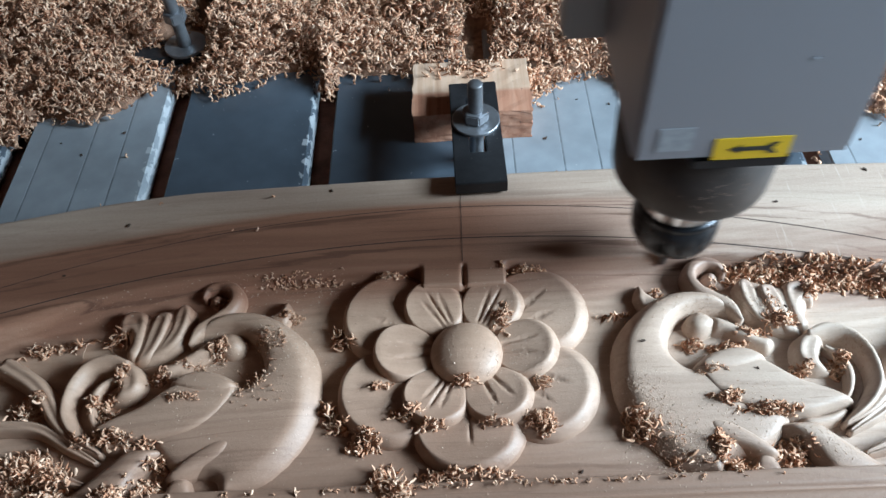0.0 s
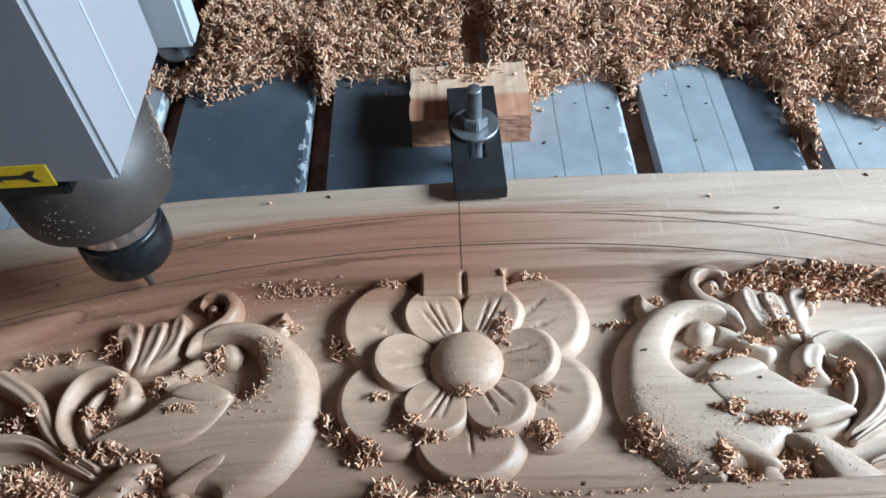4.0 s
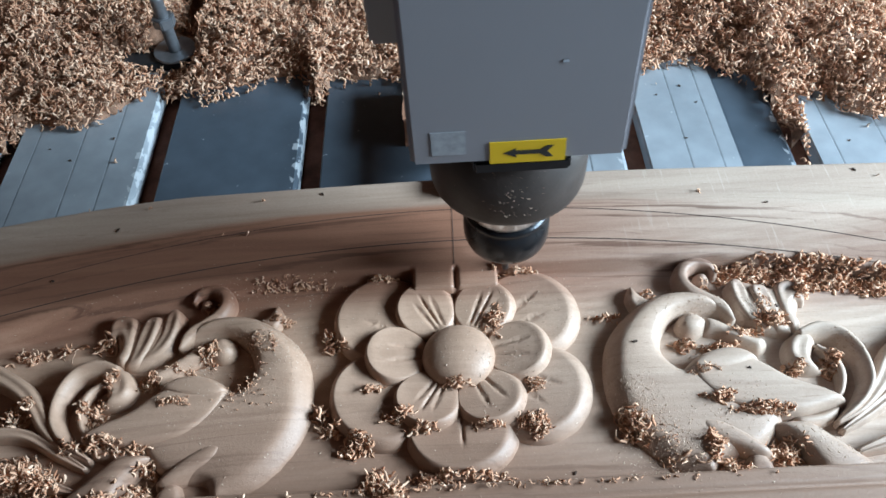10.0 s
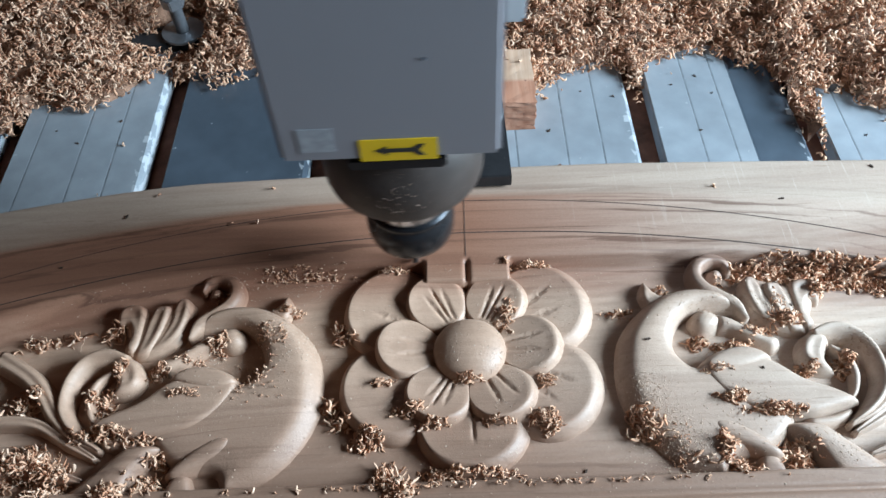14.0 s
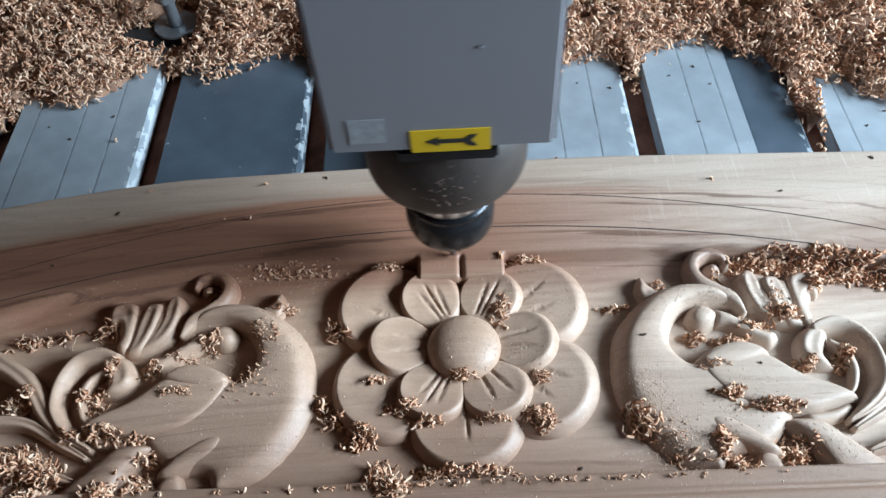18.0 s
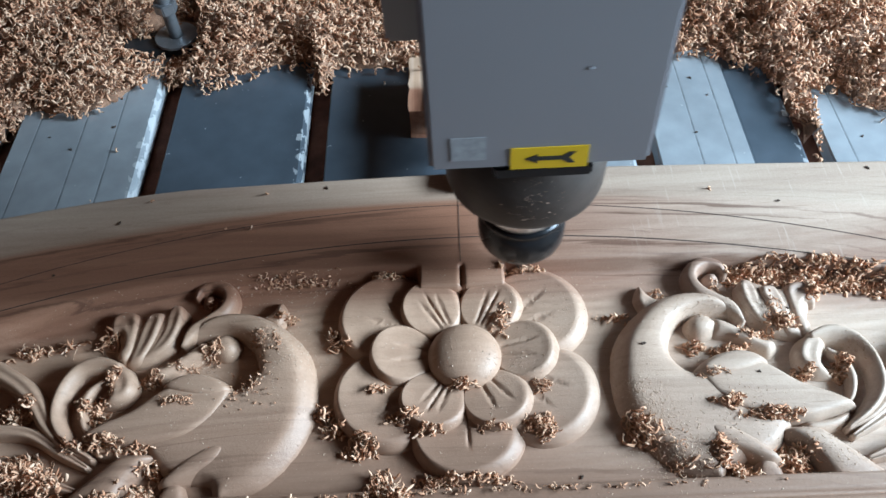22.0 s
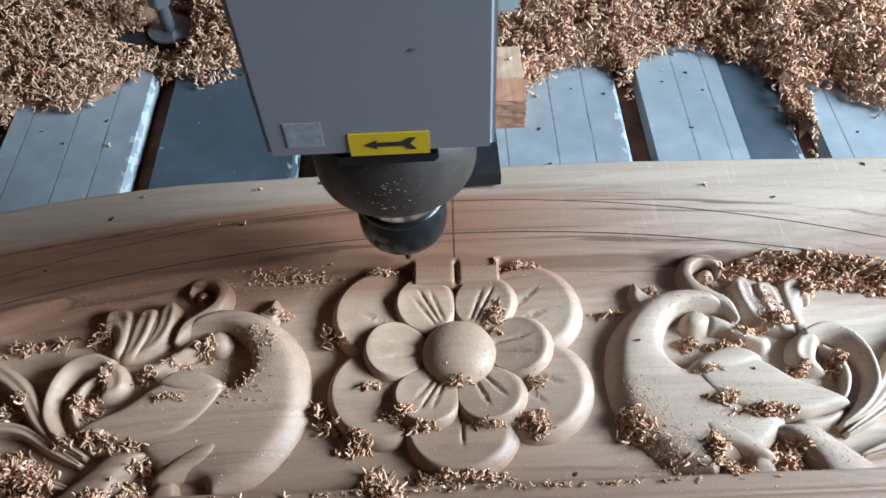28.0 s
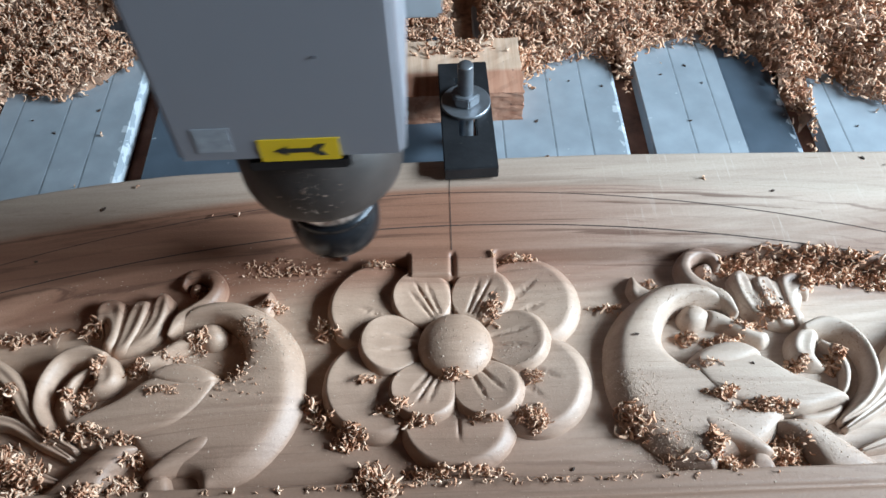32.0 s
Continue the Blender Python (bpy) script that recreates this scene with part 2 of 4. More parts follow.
PAINT = plain("grey_machine_paint", (0.232, 0.226, 0.246), 0.45, 0, 0.05, 9, 0.05)
BRACKET = plain("pale_bracket_paint", (0.36, 0.385, 0.41), 0.45, 0, 0.06, 9, 0.05)
HOUSING = plain("dusty_black_casting", (0.044, 0.034, 0.030), 0.5, 0.1, 0.35, 50, 0.25, (0.76, (0.26, 0.22, 0.19)))
NUT = plain("black_collet_nut", (0.022, 0.024, 0.028), 0.28, 0.6, 0.25, 80, 0.1)
STEEL = plain("bright_steel", (0.62, 0.63, 0.64), 0.22, 1.0, 0.08, 60, 0.05)
RING = plain("polished_nose_steel", (0.55, 0.56, 0.58), 0.24, 0.95, 0.05, 60, 0.05)
CUTTER = plain("dark_carbide", (0.16, 0.15, 0.15), 0.4, 0.8, 0.2, 90, 0.1)
YELLOW = plain("yellow_label_film", (0.72, 0.46, 0.012), 0.4, 0, 0.06, 40, 0.02)
INK = plain("black_ink", (0.02, 0.02, 0.018), 0.5, 0, 0.1, 40, 0.02)
STICKER = plain("faded_sticker", (0.30, 0.315, 0.34), 0.55, 0, 0.22, 260, 0.05)
PENCIL = plain("pencil_graphite", (0.055, 0.038, 0.032), 0.9, 0, 0.3, 200, 0.1)
# Reddish so that the added, unseen walls warm the shade.
BOUNCE_PLASTER = plain("warm_bounce_plaster", (0.25, 0.130, 0.082), 0.9, 0, 0.12, 3, 0.2)
CONCRETE = plain("concrete_floor", (0.13, 0.118, 0.105), 0.85, 0, 0.2, 4, 0.3)
FRAME_STEEL = plain("painted_frame_steel", (0.12, 0.13, 0.15), 0.5, 0.2, 0.15, 8, 0.1)


# ---- mesh helpers ----
def mesh_of(name, verts, faces, mat, smooth=True):
    me = bpy.data.meshes.new(name)
    me.from_pydata([tuple(v) for v in verts], [], [tuple(f) for f in faces])
    me.materials.append(mat)
    me.update()
    if smooth:
        me.shade_smooth()
    return me


def bm_mesh(name, bm, mat, smooth=False):
    bmesh.ops.recalc_face_normals(bm, faces=bm.faces[:])
    me = bpy.data.meshes.new(name)
    bm.to_mesh(me)
    bm.free()
    me.materials.append(mat)
    if smooth:
        me.shade_smooth()
    return me


def part(name, me, parent, label="", kind=""):
    ob = new(name, me)
    ob.parent = parent
    return tagged(ob, label=label, kind=kind)


def thing(name, at, label, category, group="", kind=""):
    ob = new(name)
    ob.location = at
    ob.empty_display_size = 0.05
    return tagged(ob, label, category, group, kind)


def box(x0, x1, y0, y1, z0, z1, bevel=0.0, segs=2):
    bm = bmesh.new()
    bmesh.ops.create_cube(bm, size=1.0)
    for v in bm.verts:
        v.co = Vector(((x0, x1)[v.co.x > 0], (y0, y1)[v.co.y > 0], (z0, z1)[v.co.z > 0]))
    if bevel:
        bmesh.ops.bevel(bm, geom=bm.edges[:], offset=bevel, segments=segs, affect="EDGES")
    return bm


def lathe(profile, segs=48):
    """A solid of revolution round z through (radius, height) pairs, closed at both ends."""
    verts, faces = [], []
    for r, z in profile:
        for k in range(segs):
            a = 2 * math.pi * k / segs
            verts.append((r * math.cos(a), r * math.sin(a), z))
    for j in range(len(profile) - 1):
        for k in range(segs):
            a, b = j * segs + k, j * segs + (k + 1) % segs
            faces.append((a, b, b + segs, a + segs))
    faces.append(tuple(range(segs))[::-1])
    faces.append(tuple(range(len(verts) - segs, len(verts))))
    return verts, faces


def prism(loop, z0, z1, bevel=0.0):
    bm = bmesh.new()
    f = bm.faces.new([bm.verts.new((x, y, z0)) for x, y in loop])
    up = bmesh.ops.extrude_face_region(bm, geom=[f])
    for g in up["geom"]:
        if isinstance(g, bmesh.types.BMVert):
            g.co.z = z1
    if bevel:
        bmesh.ops.bevel(bm, geom=bm.edges[:], offset=bevel, segments=2, affect="EDGES")
    return bm


def spline(ctrl, n):
    """Points of a Catmull-Rom curve through the rows of ctrl."""
    p = np.array(ctrl, float)
    p = np.vstack([2 * p[0] - p[1], p, 2 * p[-1] - p[-2]])
    out = []
    for s in np.linspace(0, len(ctrl) - 1 - 1e-6, n):
        i, t = int(s), s - int(s)
        a, b, c, d = p[i:i + 4]
        out.append(0.5 * (2 * b + (c - a) * t + (2 * a - 5 * b + 4 * c - d) * t * t + (3 * b - a - 3 * c + d) * t ** 3))
    return np.array(out)


def ribbon(ctrl, base, top, power=2.6, n=44, m=14, tilt=0.0, flute=0.0):
    """A carved band along a curve of (x, y, half-width): domed across, leaning by tilt, with a hollow down its middle by flute."""
    p = spline(ctrl, n)
    d = np.gradient(p[:, :2], axis=0)
    d /= np.linalg.norm(d, axis=1)[:, None] + 1e-9
    side = np.stack([-d[:, 1], d[:, 0]], 1)
    wmax = max(p[:, 2])
    verts, faces = [], []
    for i in range(n):
        w = max(p[i, 2], 0.0006)
        full = min(1.0, (w / wmax) ** 0.28)
        for j in range(m + 1):
            c = math.cos(math.pi * (1 - j / m))
            h = max(0.0, 1 - abs(c) ** power) ** 0.5
            h *= 1 + tilt * c - flute * math.exp(-(c / 0.35) ** 2)
            x, y = p[i, :2] + side[i] * w * c
            verts.append((x, y, base + (top - base) * full * h))
    for i in range(n - 1):
        for j in range(m):
            a = i * (m + 1) + j
            faces.append((a, a + m + 1, a + m + 2, a + 1))
    e = (n - 1) * (m + 1)
    faces += [tuple(range(m + 1)), tuple(range(e + m, e - 1, -1))]
    return verts, faces


# ---- the room: unseen walls and ceiling added to bounce warm light ----
def wall(name, x0, x1, y0, y1, z0, z1, mat=BOUNCE_PLASTER):
    return tagged(new(name, bm_mesh(name, box(x0, x1, y0, y1, z0, z1), mat)), "unseen plastered wall added to bounce warm light", "wall", kind="structure")


tagged(new("floor", bm_mesh("floor", box(-3.2, 1.6, -2.2, 3.2, -0.95, -0.85), CONCRETE)), "bare grey concrete workshop floor", "floor", kind="structure")
tagged(new("ceiling", bm_mesh("ceiling", box(-3.2, 1.6, -2.2, 3.2, 2.3, 2.4), BOUNCE_PLASTER)), "unseen plastered ceiling added to bounce warm light", "ceiling", kind="structure")
wall("wall_west", -3.2, -3.0, -2.2, 3.2, -0.85, 2.3)
wall("wall_north", -3.0, 1.4, 3.0, 3.2, -0.85, 2.3)
wall("wall_south", -3.0, 1.4, -2.2, -2.0, -0.85, 2.3)
wall("wall_east_a", 1.4, 1.6, -2.2, -0.34, -0.85, 2.3)
wall("wall_east_b", 1.4, 1.6, 0.56, 3.2, -0.85, 2.3)
wall("wall_east_c", 1.4, 1.6, -0.34, 0.56, -0.85, 0.45)
wall("wall_east_d", 1.4, 1.6, -0.34, 0.56, 0.97, 2.3)
tagged(new("ground", bm_mesh("ground", box(-60, 60, -60, 60, -1.1, -0.96), CONCRETE)), "bare yard round the workshop", "ground", kind="structure")

# ---- the machine bed ----
PITCH, GAP = 0.12, 0.016
bed = thing("machine_bed", (0, 0.4, -0.85), "slatted router bed with clamping channels on a steel frame", "machine bed")


def slat_mesh(name, mat, grooves, split=None):
    w = (PITCH - GAP) / 2
    prof = [(-w, -0.012), (-w, -0.0012), (-w + 0.0012, 0.0)]
    for g in grooves:
        prof += [(g - 0.0009, 0.0), (g - 0.0006, -0.00007), (g + 0.0006, -0.00007), (g + 0.0009, 0.0)]
    prof += [(w - 0.0030, 0.0), (w - 0.0006, -0.0022), (w, -0.0034), (w, -0.012)]
    verts, faces = [], []
    ys = [-0.75, -0.3, 0.0, 0.3, 0.75]
    for y in ys:
        verts += [(x, y, z) for x, z in prof]
    k = len(prof)
    for i in range(len(ys) - 1):
        for j in range(k - 1):
            faces.append((i * k + j, i * k + j + 1, (i + 1) * k + j + 1, (i + 1) * k + j))
        faces.append((i * k, (i + 1) * k, (i + 1) * k + k - 1, i * k + k - 1))
    faces += [tuple(range(k))[::-1], tuple(range(len(verts) - k, len(verts)))]
    me = mesh_of(name, verts, faces, mat, smooth=False)
    me.materials.append(GRIME)
    for f in me.polygons:
        if any(abs(f.center.x - g) < 0.0006 for g in grooves) and f.normal.z > 0.5:
            f.material_index = 1
    if split is not None:
        me.materials.append(DARK_SLAT)
        for f in me.polygons:
            if f.center.x > split and f.normal.z > 0.5:
                f.material_index = 2
    return me


PALE = slat_mesh("pale_slat", PALE_SLAT, (-0.036, 0.0, 0.026))
DARK = slat_mesh("dark_slat", DARK_SLAT, ())
HALF = slat_mesh("two_tone_slat", PALE_SLAT, (-0.022, 0.0005, 0.0135), 0.013)
KINDS = {-4: DARK, -3: PALE, -2: DARK, -1: DARK, 0: PALE, 1: HALF, 2: PALE, 3: DARK}
for k in range(-6, 6):
    x = (k + 0.5) * PITCH
    me = KINDS.get(k, PALE)
    ob = part("slat", me, bed)
    ob.location = (x, 0.0, 0.85)
for k in range(-6, 7):
    part("channel", bm_mesh("channel", box(k * PITCH - 0.0125, k * PITCH + 0.0125, -0.75, 0.75, 0.815, 0.836), RUST), bed, "rusty brown clamping channel")
part("frame", bm_mesh("frame", box(-0.75, 0.75, -0.76, 0.76, 0.70, 0.814, 0.004), FRAME_STEEL), bed, "painted steel bed frame")
for sx in (-0.68, 0.68):
    for sy in (-0.68, 0.68):
        part("leg", bm_mesh("leg", box(sx - 0.05, sx + 0.05, sy - 0.05, sy + 0.05, 0.0, 0.70, 0.004), FRAME_STEEL), bed)

# ---- the carved panel ----
TOP, GROUND = 0.030, 0.0165
CX, CY = -0.0175, 0.231
panel = thing("carved_panel", (CX, CY, 0.0), "pale teak panel with a half-carved flower between two scrolled birds", "wood panel")


def recess_edge(u):
    """How far ahead of the flower's middle the sunk ground ends, u to the side of it."""
    a = np.maximum(np.abs(u) - 0.13, 0)
    return 0.0605 - 1.15 * a ** 2 - 0.02 * a


def board_height(u, v):
    wall_w = np.where(u < -0.10, np.minimum(0.0025 + (-0.10 - u) * 0.10, 0.012), 0.0025)
    inside = np.clip((recess_edge(u) - v) / wall_w, 0, 1)
    inside = inside * inside * (3 - 2 * inside)
    low = np.clip((v + 0.0765) / 0.003, 0, 1)
    tab = np.clip((0.0265 - np.abs(u - 0.0005)) / 0.0012, 0, 1) * np.clip((v - 0.043) / 0.0015, 0, 1)
    slot = np.exp(-((u - 0.0005) / 0.0012) ** 2) * np.clip((0.0605 - v) / 0.003, 0, 1)
    cut = inside * low * (1 - tab)
    z = TOP - (TOP - GROUND) * cut - 0.004 * slot * tab
    z = z - 0.003 * (1 - low) - 0.0026 * np.exp(-((v + 0.0865) / 0.0013) ** 2)
    return z


def board_back(u):
    return 0.133 + 0.0025 * np.sin(u * 9 + 1.2) - 0.35 * np.maximum(-u - 0.17, 0) ** 1.5 - 0.02 * np.maximum(u - 0.1, 0)


def board():
    us = np.arange(-0.420, 0.4201, 0.0012)
    ws = np.linspace(0, 1, 236)
    U = np.repeat(us[None, :], len(ws), 0)
    back = board_back(us)
    V = -0.160 + ws[:, None] * (back[None, :] + 0.160)
    Z = board_height(U, V)
    edge = np.clip((V - (back[None, :] - 0.003)) / 0.003, 0, 1)
    Z = Z - 0.0022 * edge ** 2
    Z = Z + 0.00015 * np.sin(V * 900 + 3 * np.sin(U * 40)) * (Z < 0.0180)
    ny, nx = U.shape
    top = np.stack([U, V, Z], 2).reshape(-1, 3)
    idx = np.arange(ny * nx).reshape(ny, nx)
    faces = np.stack([idx[:-1, :-1], idx[:-1, 1:], idx[1:, 1:], idx[1:, :-1]], 2).reshape(-1, 4).tolist()
    rim = np.concatenate([idx[0, :], idx[1:, -1], idx[-1, -2::-1], idx[-2:0:-1, 0]])
    low = top[rim].copy()
    low[:, 2] = 0.0002
    n0, k = len(top), len(rim)
    for i in range(k):
        j = (i + 1) % k
        faces.append((int(rim[i]), n0 + i, n0 + j, int(rim[j])))
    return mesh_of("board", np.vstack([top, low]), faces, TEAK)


part("board", board(), panel)


def petal(angle, reach, radial, across, base, rim, dip, lines, lift_y=0.0, bevel=0.0042):
    """A dished petal: low towards the flower's middle, rising to a rounded rim, with chiselled lines."""
    rings, segs = 34, 84
    verts, faces = [(0.0, 0.0, 0.0)], []
    ca, sa = math.cos(angle), math.sin(angle)

    def place(x, y, rho):
        lift = (x + radial) / (2 * radial)
        room = (1 - rho) * min(radial, across)
        e = room / (bevel * (1 + 0.35 * math.cos(math.atan2(y, x) + angle)))
        z = base + (rim - base) * (0.25 * min(room / 0.0009, 1) + 0.75 * math.sin(0.5 * math.pi * min(e, 1)))
        outer = min(1.0, max(0.0, x / radial + 0.25))
        sink = 1 - outer * (1 - min(1.0, room / 0.0125))
        z -= dip * (1 - lift) * sink * sink * (3 - 2 * sink)
        far = math.hypot(x + reach, y)
        for a, r0, r1 in lines:
            off = math.atan2(y, x + reach) - a
            if abs(off) < 0.3 and r0 < far < r1:
                z -= 0.0015 * math.exp(-(off * far / 0.0008) ** 2) * min(1, (r1 - far) / 0.006)
        px = x + reach
        return (ca * px - sa * y, sa * px + ca * y + lift_y, z)

    verts[0] = place(0, 0, 0)
    for i in range(1, rings + 1):
        rho = 0.72 * i / 12 if i <= 12 else 0.72 + 0.28 * (i - 12) / (rings - 12)
        for k in range(segs):
            t = 2 * math.pi * k / segs
            full = 1 + 0.035 * math.cos(2 * t)
            verts.append(place(radial * rho * math.cos(t) * full, across * rho * math.sin(t) * full, rho))
    for k in range(segs):
        faces.append((0, 1 + k, 1 + (k + 1) % segs))
    for i in range(rings - 1):
        for k in range(segs):
            a, b = 1 + i * segs + k, 1 + i * segs + (k + 1) % segs
            faces.append((a, a + segs, b + segs, b))
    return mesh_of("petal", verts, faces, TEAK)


for deg in (30, 150, 210, 330, 270):
    side = deg != 270
    ls = [(0.0, 0.03, 0.056)] if not side else [(0.12, 0.03, 0.062), (-0.12, 0.03, 0.058)]
    ob = part("petal", petal(radians(deg), 0.0490 if side else 0.0415, 0.0302 if side else 0.0300, 0.0338 if side else 0.0335, 0.0155, 0.0252, 0.0050, ls, (0.0052 if deg < 180 else 0.0028) if side else 0.0, 0.0066), panel)
for deg in (0, 60, 120, 180, 240, 300):
    ls = [(0.13, 0.02, 0.042), (-0.13, 0.02, 0.041)] + ([(0.0, 0.02, 0.045)] if deg in (60, 120, 240) else [])
    part("petal", petal(radians(deg), 0.0340 if deg in (0, 180) else 0.0335, 0.0202, 0.0212 if deg in (60, 120) else 0.0222, 0.0165, 0.0290, 0.0072, ls, 0.0034, 0.0050), panel)
dome_v, dome_f = lathe([(0.0208 * math.sin(a), 0.0222 + 0.0115 * math.cos(a)) for a in np.linspace(radians(100), 0.02, 18)], 64)
part("flower_centre", mesh_of("flower_centre", dome_v, dome_f, TEAK), panel)



def inflate(outline, base, top, soft, lean=(0.0, 0.0), swell=0.15, fall=(0.0, 0.0), dish=0.0, step=0.0006):
    """A carved mass inside a closed outline: a low cut wall, then an edge rounded over the width soft, wider where it faces along fall; the top swells by that share, sinks in its middle by dish and leans by so much rise a metre."""
    k = len(outline)
    loop = spline([outline[(i - 1) % k] for i in range(k + 3)], (k + 2) * 12)[:, :2]
    loop = loop[12:12 * (k + 1)]
    a, b = loop, np.roll(loop, -1, 0)
    lo, hi = loop.min(0) - 2 * step, loop.max(0) + 2 * step
    X, Y = np.meshgrid(np.arange(lo[0], hi[0], step), np.arange(lo[1], hi[1], step))
    P = np.stack([X.ravel(), Y.ravel()], 1)
    near, best, inside = np.zeros_like(P), np.full(len(P), 9.0), np.zeros(len(P), bool)
    for p, q in zip(a, b):
        d = q - p
        t = np.clip(((P - p) @ d) / (d @ d + 1e-12), 0, 1)
        c = p + t[:, None] * d
        r = np.hypot(*(P - c).T)
        m = r < best
        best[m], near[m] = r[m], c[m]
        if p[1] != q[1]:
            inside ^= ((p[1] > P[:, 1]) != (q[1] > P[:, 1])) & (P[:, 0] < d[0] * (P[:, 1] - p[1]) / d[1] + p[0])
    ny, nx = X.shape
    idx = np.arange(P.shape[0]).reshape(ny, nx)
    F = np.stack([idx[:-1, :-1], idx[:-1, 1:], idx[1:, 1:], idx[1:, :-1]], 2).reshape(-1, 4)
    F = F[inside[F].any(axis=1)]
    out = (near - P) / np.maximum(best, 1e-6)[:, None]
    wide = soft * (1 + np.maximum(0, out @ np.array(fall)))
    P = np.where(inside[:, None], P, near)
    best = np.where(inside, best, 0.0)
    dome = np.sqrt(1 - (1 - np.minimum(best / 0.018, 1)) ** 2)
    mid = loop.mean(0)
    edge = 0.28 * np.minimum(best / 0.0010, 1) + 0.72 * np.sin(0.5 * math.pi * np.minimum(best / wide, 1))
    Z = base + (top - base + (P - mid) @ np.array(lean)) * ((1 - swell) * edge + swell * dome * edge)
    Z = Z - dish * (top - base) * np.clip((best - 0.4 * best.max()) / (0.6 * best.max()), 0, 1)
    soften = np.clip((best - 0.0007) / 0.002, 0, 1).reshape(ny, nx)
    Z = Z.reshape(ny, nx)
    for _ in range(14):
        around = 0.25 * (np.roll(Z, 1, 0) + np.roll(Z, -1, 0) + np.roll(Z, 1, 1) + np.roll(Z, -1, 1))
        Z = Z + 0.85 * soften * (around - Z)
    Z = Z.ravel()
    used = np.unique(F)
    new_index = np.full(len(P), -1)
    new_index[used] = np.arange(len(used))
    return np.column_stack([P, Z])[used], new_index[F].tolist()


def both_sides(name, make):
    """The two birds mirror each other: make(sign) gives the piece for one side."""
    for sign in (1, -1):
        verts, faces = make(sign)
        if sign < 0:
            verts = [(v[0] - 0.0024, v[1], v[2]) for v in verts]
            faces = [f[::-1] for f in faces]
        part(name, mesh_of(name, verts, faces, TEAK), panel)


def band(name, rise, power, tilt, flute, *ctrl):
    """A carved band through (x, y, half-width) in millimetres, rise above the sunk ground."""
    both_sides(name, lambda sign: ribbon([(sign * x / 1000, y / 1000, w / 1000) for x, y, w in ctrl], GROUND - 0.001, GROUND + rise / 1000, power, 56 if len(ctrl) > 4 else 36, 18, -sign * tilt, flute))


def lobe(name, rise, soft, lean, swell, *outline, fall=(0.0, 0.0), dish=0.0):
    """A carved leaf, feather or body inside an outline in millimetres, rise above the sunk ground, its edge rounded over soft."""
    both_sides(name, lambda sign: inflate([(sign * x / 1000, y / 1000) for x, y in outline], GROUND - 0.001, GROUND + rise / 1000, soft / 1000, (sign * lean[0], lean[1]), swell, (sign * fall[0], fall[1]), dish))


# the birds and their scrolls
lobe("bird_body", 11.4, 5, (0.0, 0.06), 0.40, (158, 18), (155, 27), (147, 34), (134, 37), (120, 35.5), (106, 29.5), (93, 18), (84, 4), (80, -14), (80.5, -32), (86, -47), (95, -60), (105, -69), (116, -75), (127, -79), (131, -74), (134, -68), (144, -66.5), (152, -65), (163, -58),
     (172, -46), (170, -30), (158, -17), (142, -13), (126, -14), (119, -9), (116, -2), (117.5, 7), (123, 15), (132, 20), (146, 20), fall=(-1.5, -0.4))
lobe("bird_head", 11.0, 5, (0, 0), 0.5, (126, 14), (129, 20.5), (136, 24), (143, 21), (147, 15), (143, 8.5), (135, 5.5), (128.5, 8))
lobe("beak", 9.5, 4, (-0.02, 0), 0.4, (143, 20), (152, 17.5), (160, 11.5), (168, 5.5), (175, 4), (176, -2), (170, -7), (163, -3.5), (156, 1), (148, 6), (141, 9))
lobe("wing", 12.3, 3.0, (0.0, -0.02), 0.15, (126, -15), (133, -9.5), (150, -7), (166, -12), (181, -24), (196, -31), (207, -39), (202, -42.5), (190, -46), (178, -48.5), (161, -47), (146, -43), (133.5, -33.5), (127, -23))
lobe("covert", 14.0, 3.6, (0.02, -0.03), 0.25, (125.5, -14), (134, -7), (147, -3), (159, -4.5), (168, -13), (159, -18.5), (146, -22), (134, -22), (127.5, -19))
lobe("thigh", 11.2, 3.4, (0.0, 0.03), 0.3, (123.5, -46), (133, -44.5), (141, -48), (150, -54.5), (160.5, -66), (156, -70), (149, -69), (140, -64.5), (131, -60), (125, -54))
lobe("tail_feather", 11.2, 5, (-0.06, 0.03), 0.4, (160, -51), (171, -48), (184, -49.5), (194, -58), (206, -69), (215, -80), (197, -84), (181, -79), (174, -67), (167, -58))
lobe("tail_feather", 8.6, 3, (0.0, 0.0), 0.2, (175, -46.5), (189, -44.5), (203, -41), (199, -49), (188, -53), (177, -53))
lobe("tail_feather", 7.5, 2.5, (0.0, 0.0), 0.2, (147, -66), (156, -66), (159, -79), (144, -79))
lobe("crest", 9.5, 4.0, (-0.1, 0.12), 0.3, (106, 45.5), (101.5, 38), (101.5, 31), (105.5, 25), (113, 27), (122, 32), (115, 35), (110, 39), dish=0.25)
band("curl", 10.8, 3.0, -0.1, 0.0, (157.5, 47.5, 1.8), (155, 54, 3.8), (147.5, 57, 4.7), (139.5, 53.5, 5.0), (136, 45.5, 5.0), (139, 37, 5.0), (147, 30, 5.0), (155, 24, 4.6), (160, 14, 1.8))
lobe("curl_eye", 9.5, 3.4, (0, 0), 0.5, (144, 47), (146.5, 51.5), (152, 52), (155, 48), (153, 43.5), (147.5, 42.5))
lobe("leaf_base", 7.4, 4.0, (-0.05, 0.05), 0.2, (160.5, 39), (171, 44), (186, 39), (203, 41), (207.5, 33), (200, 21), (197, 8), (187, 3.5), (174, 7.5), (163, 17))
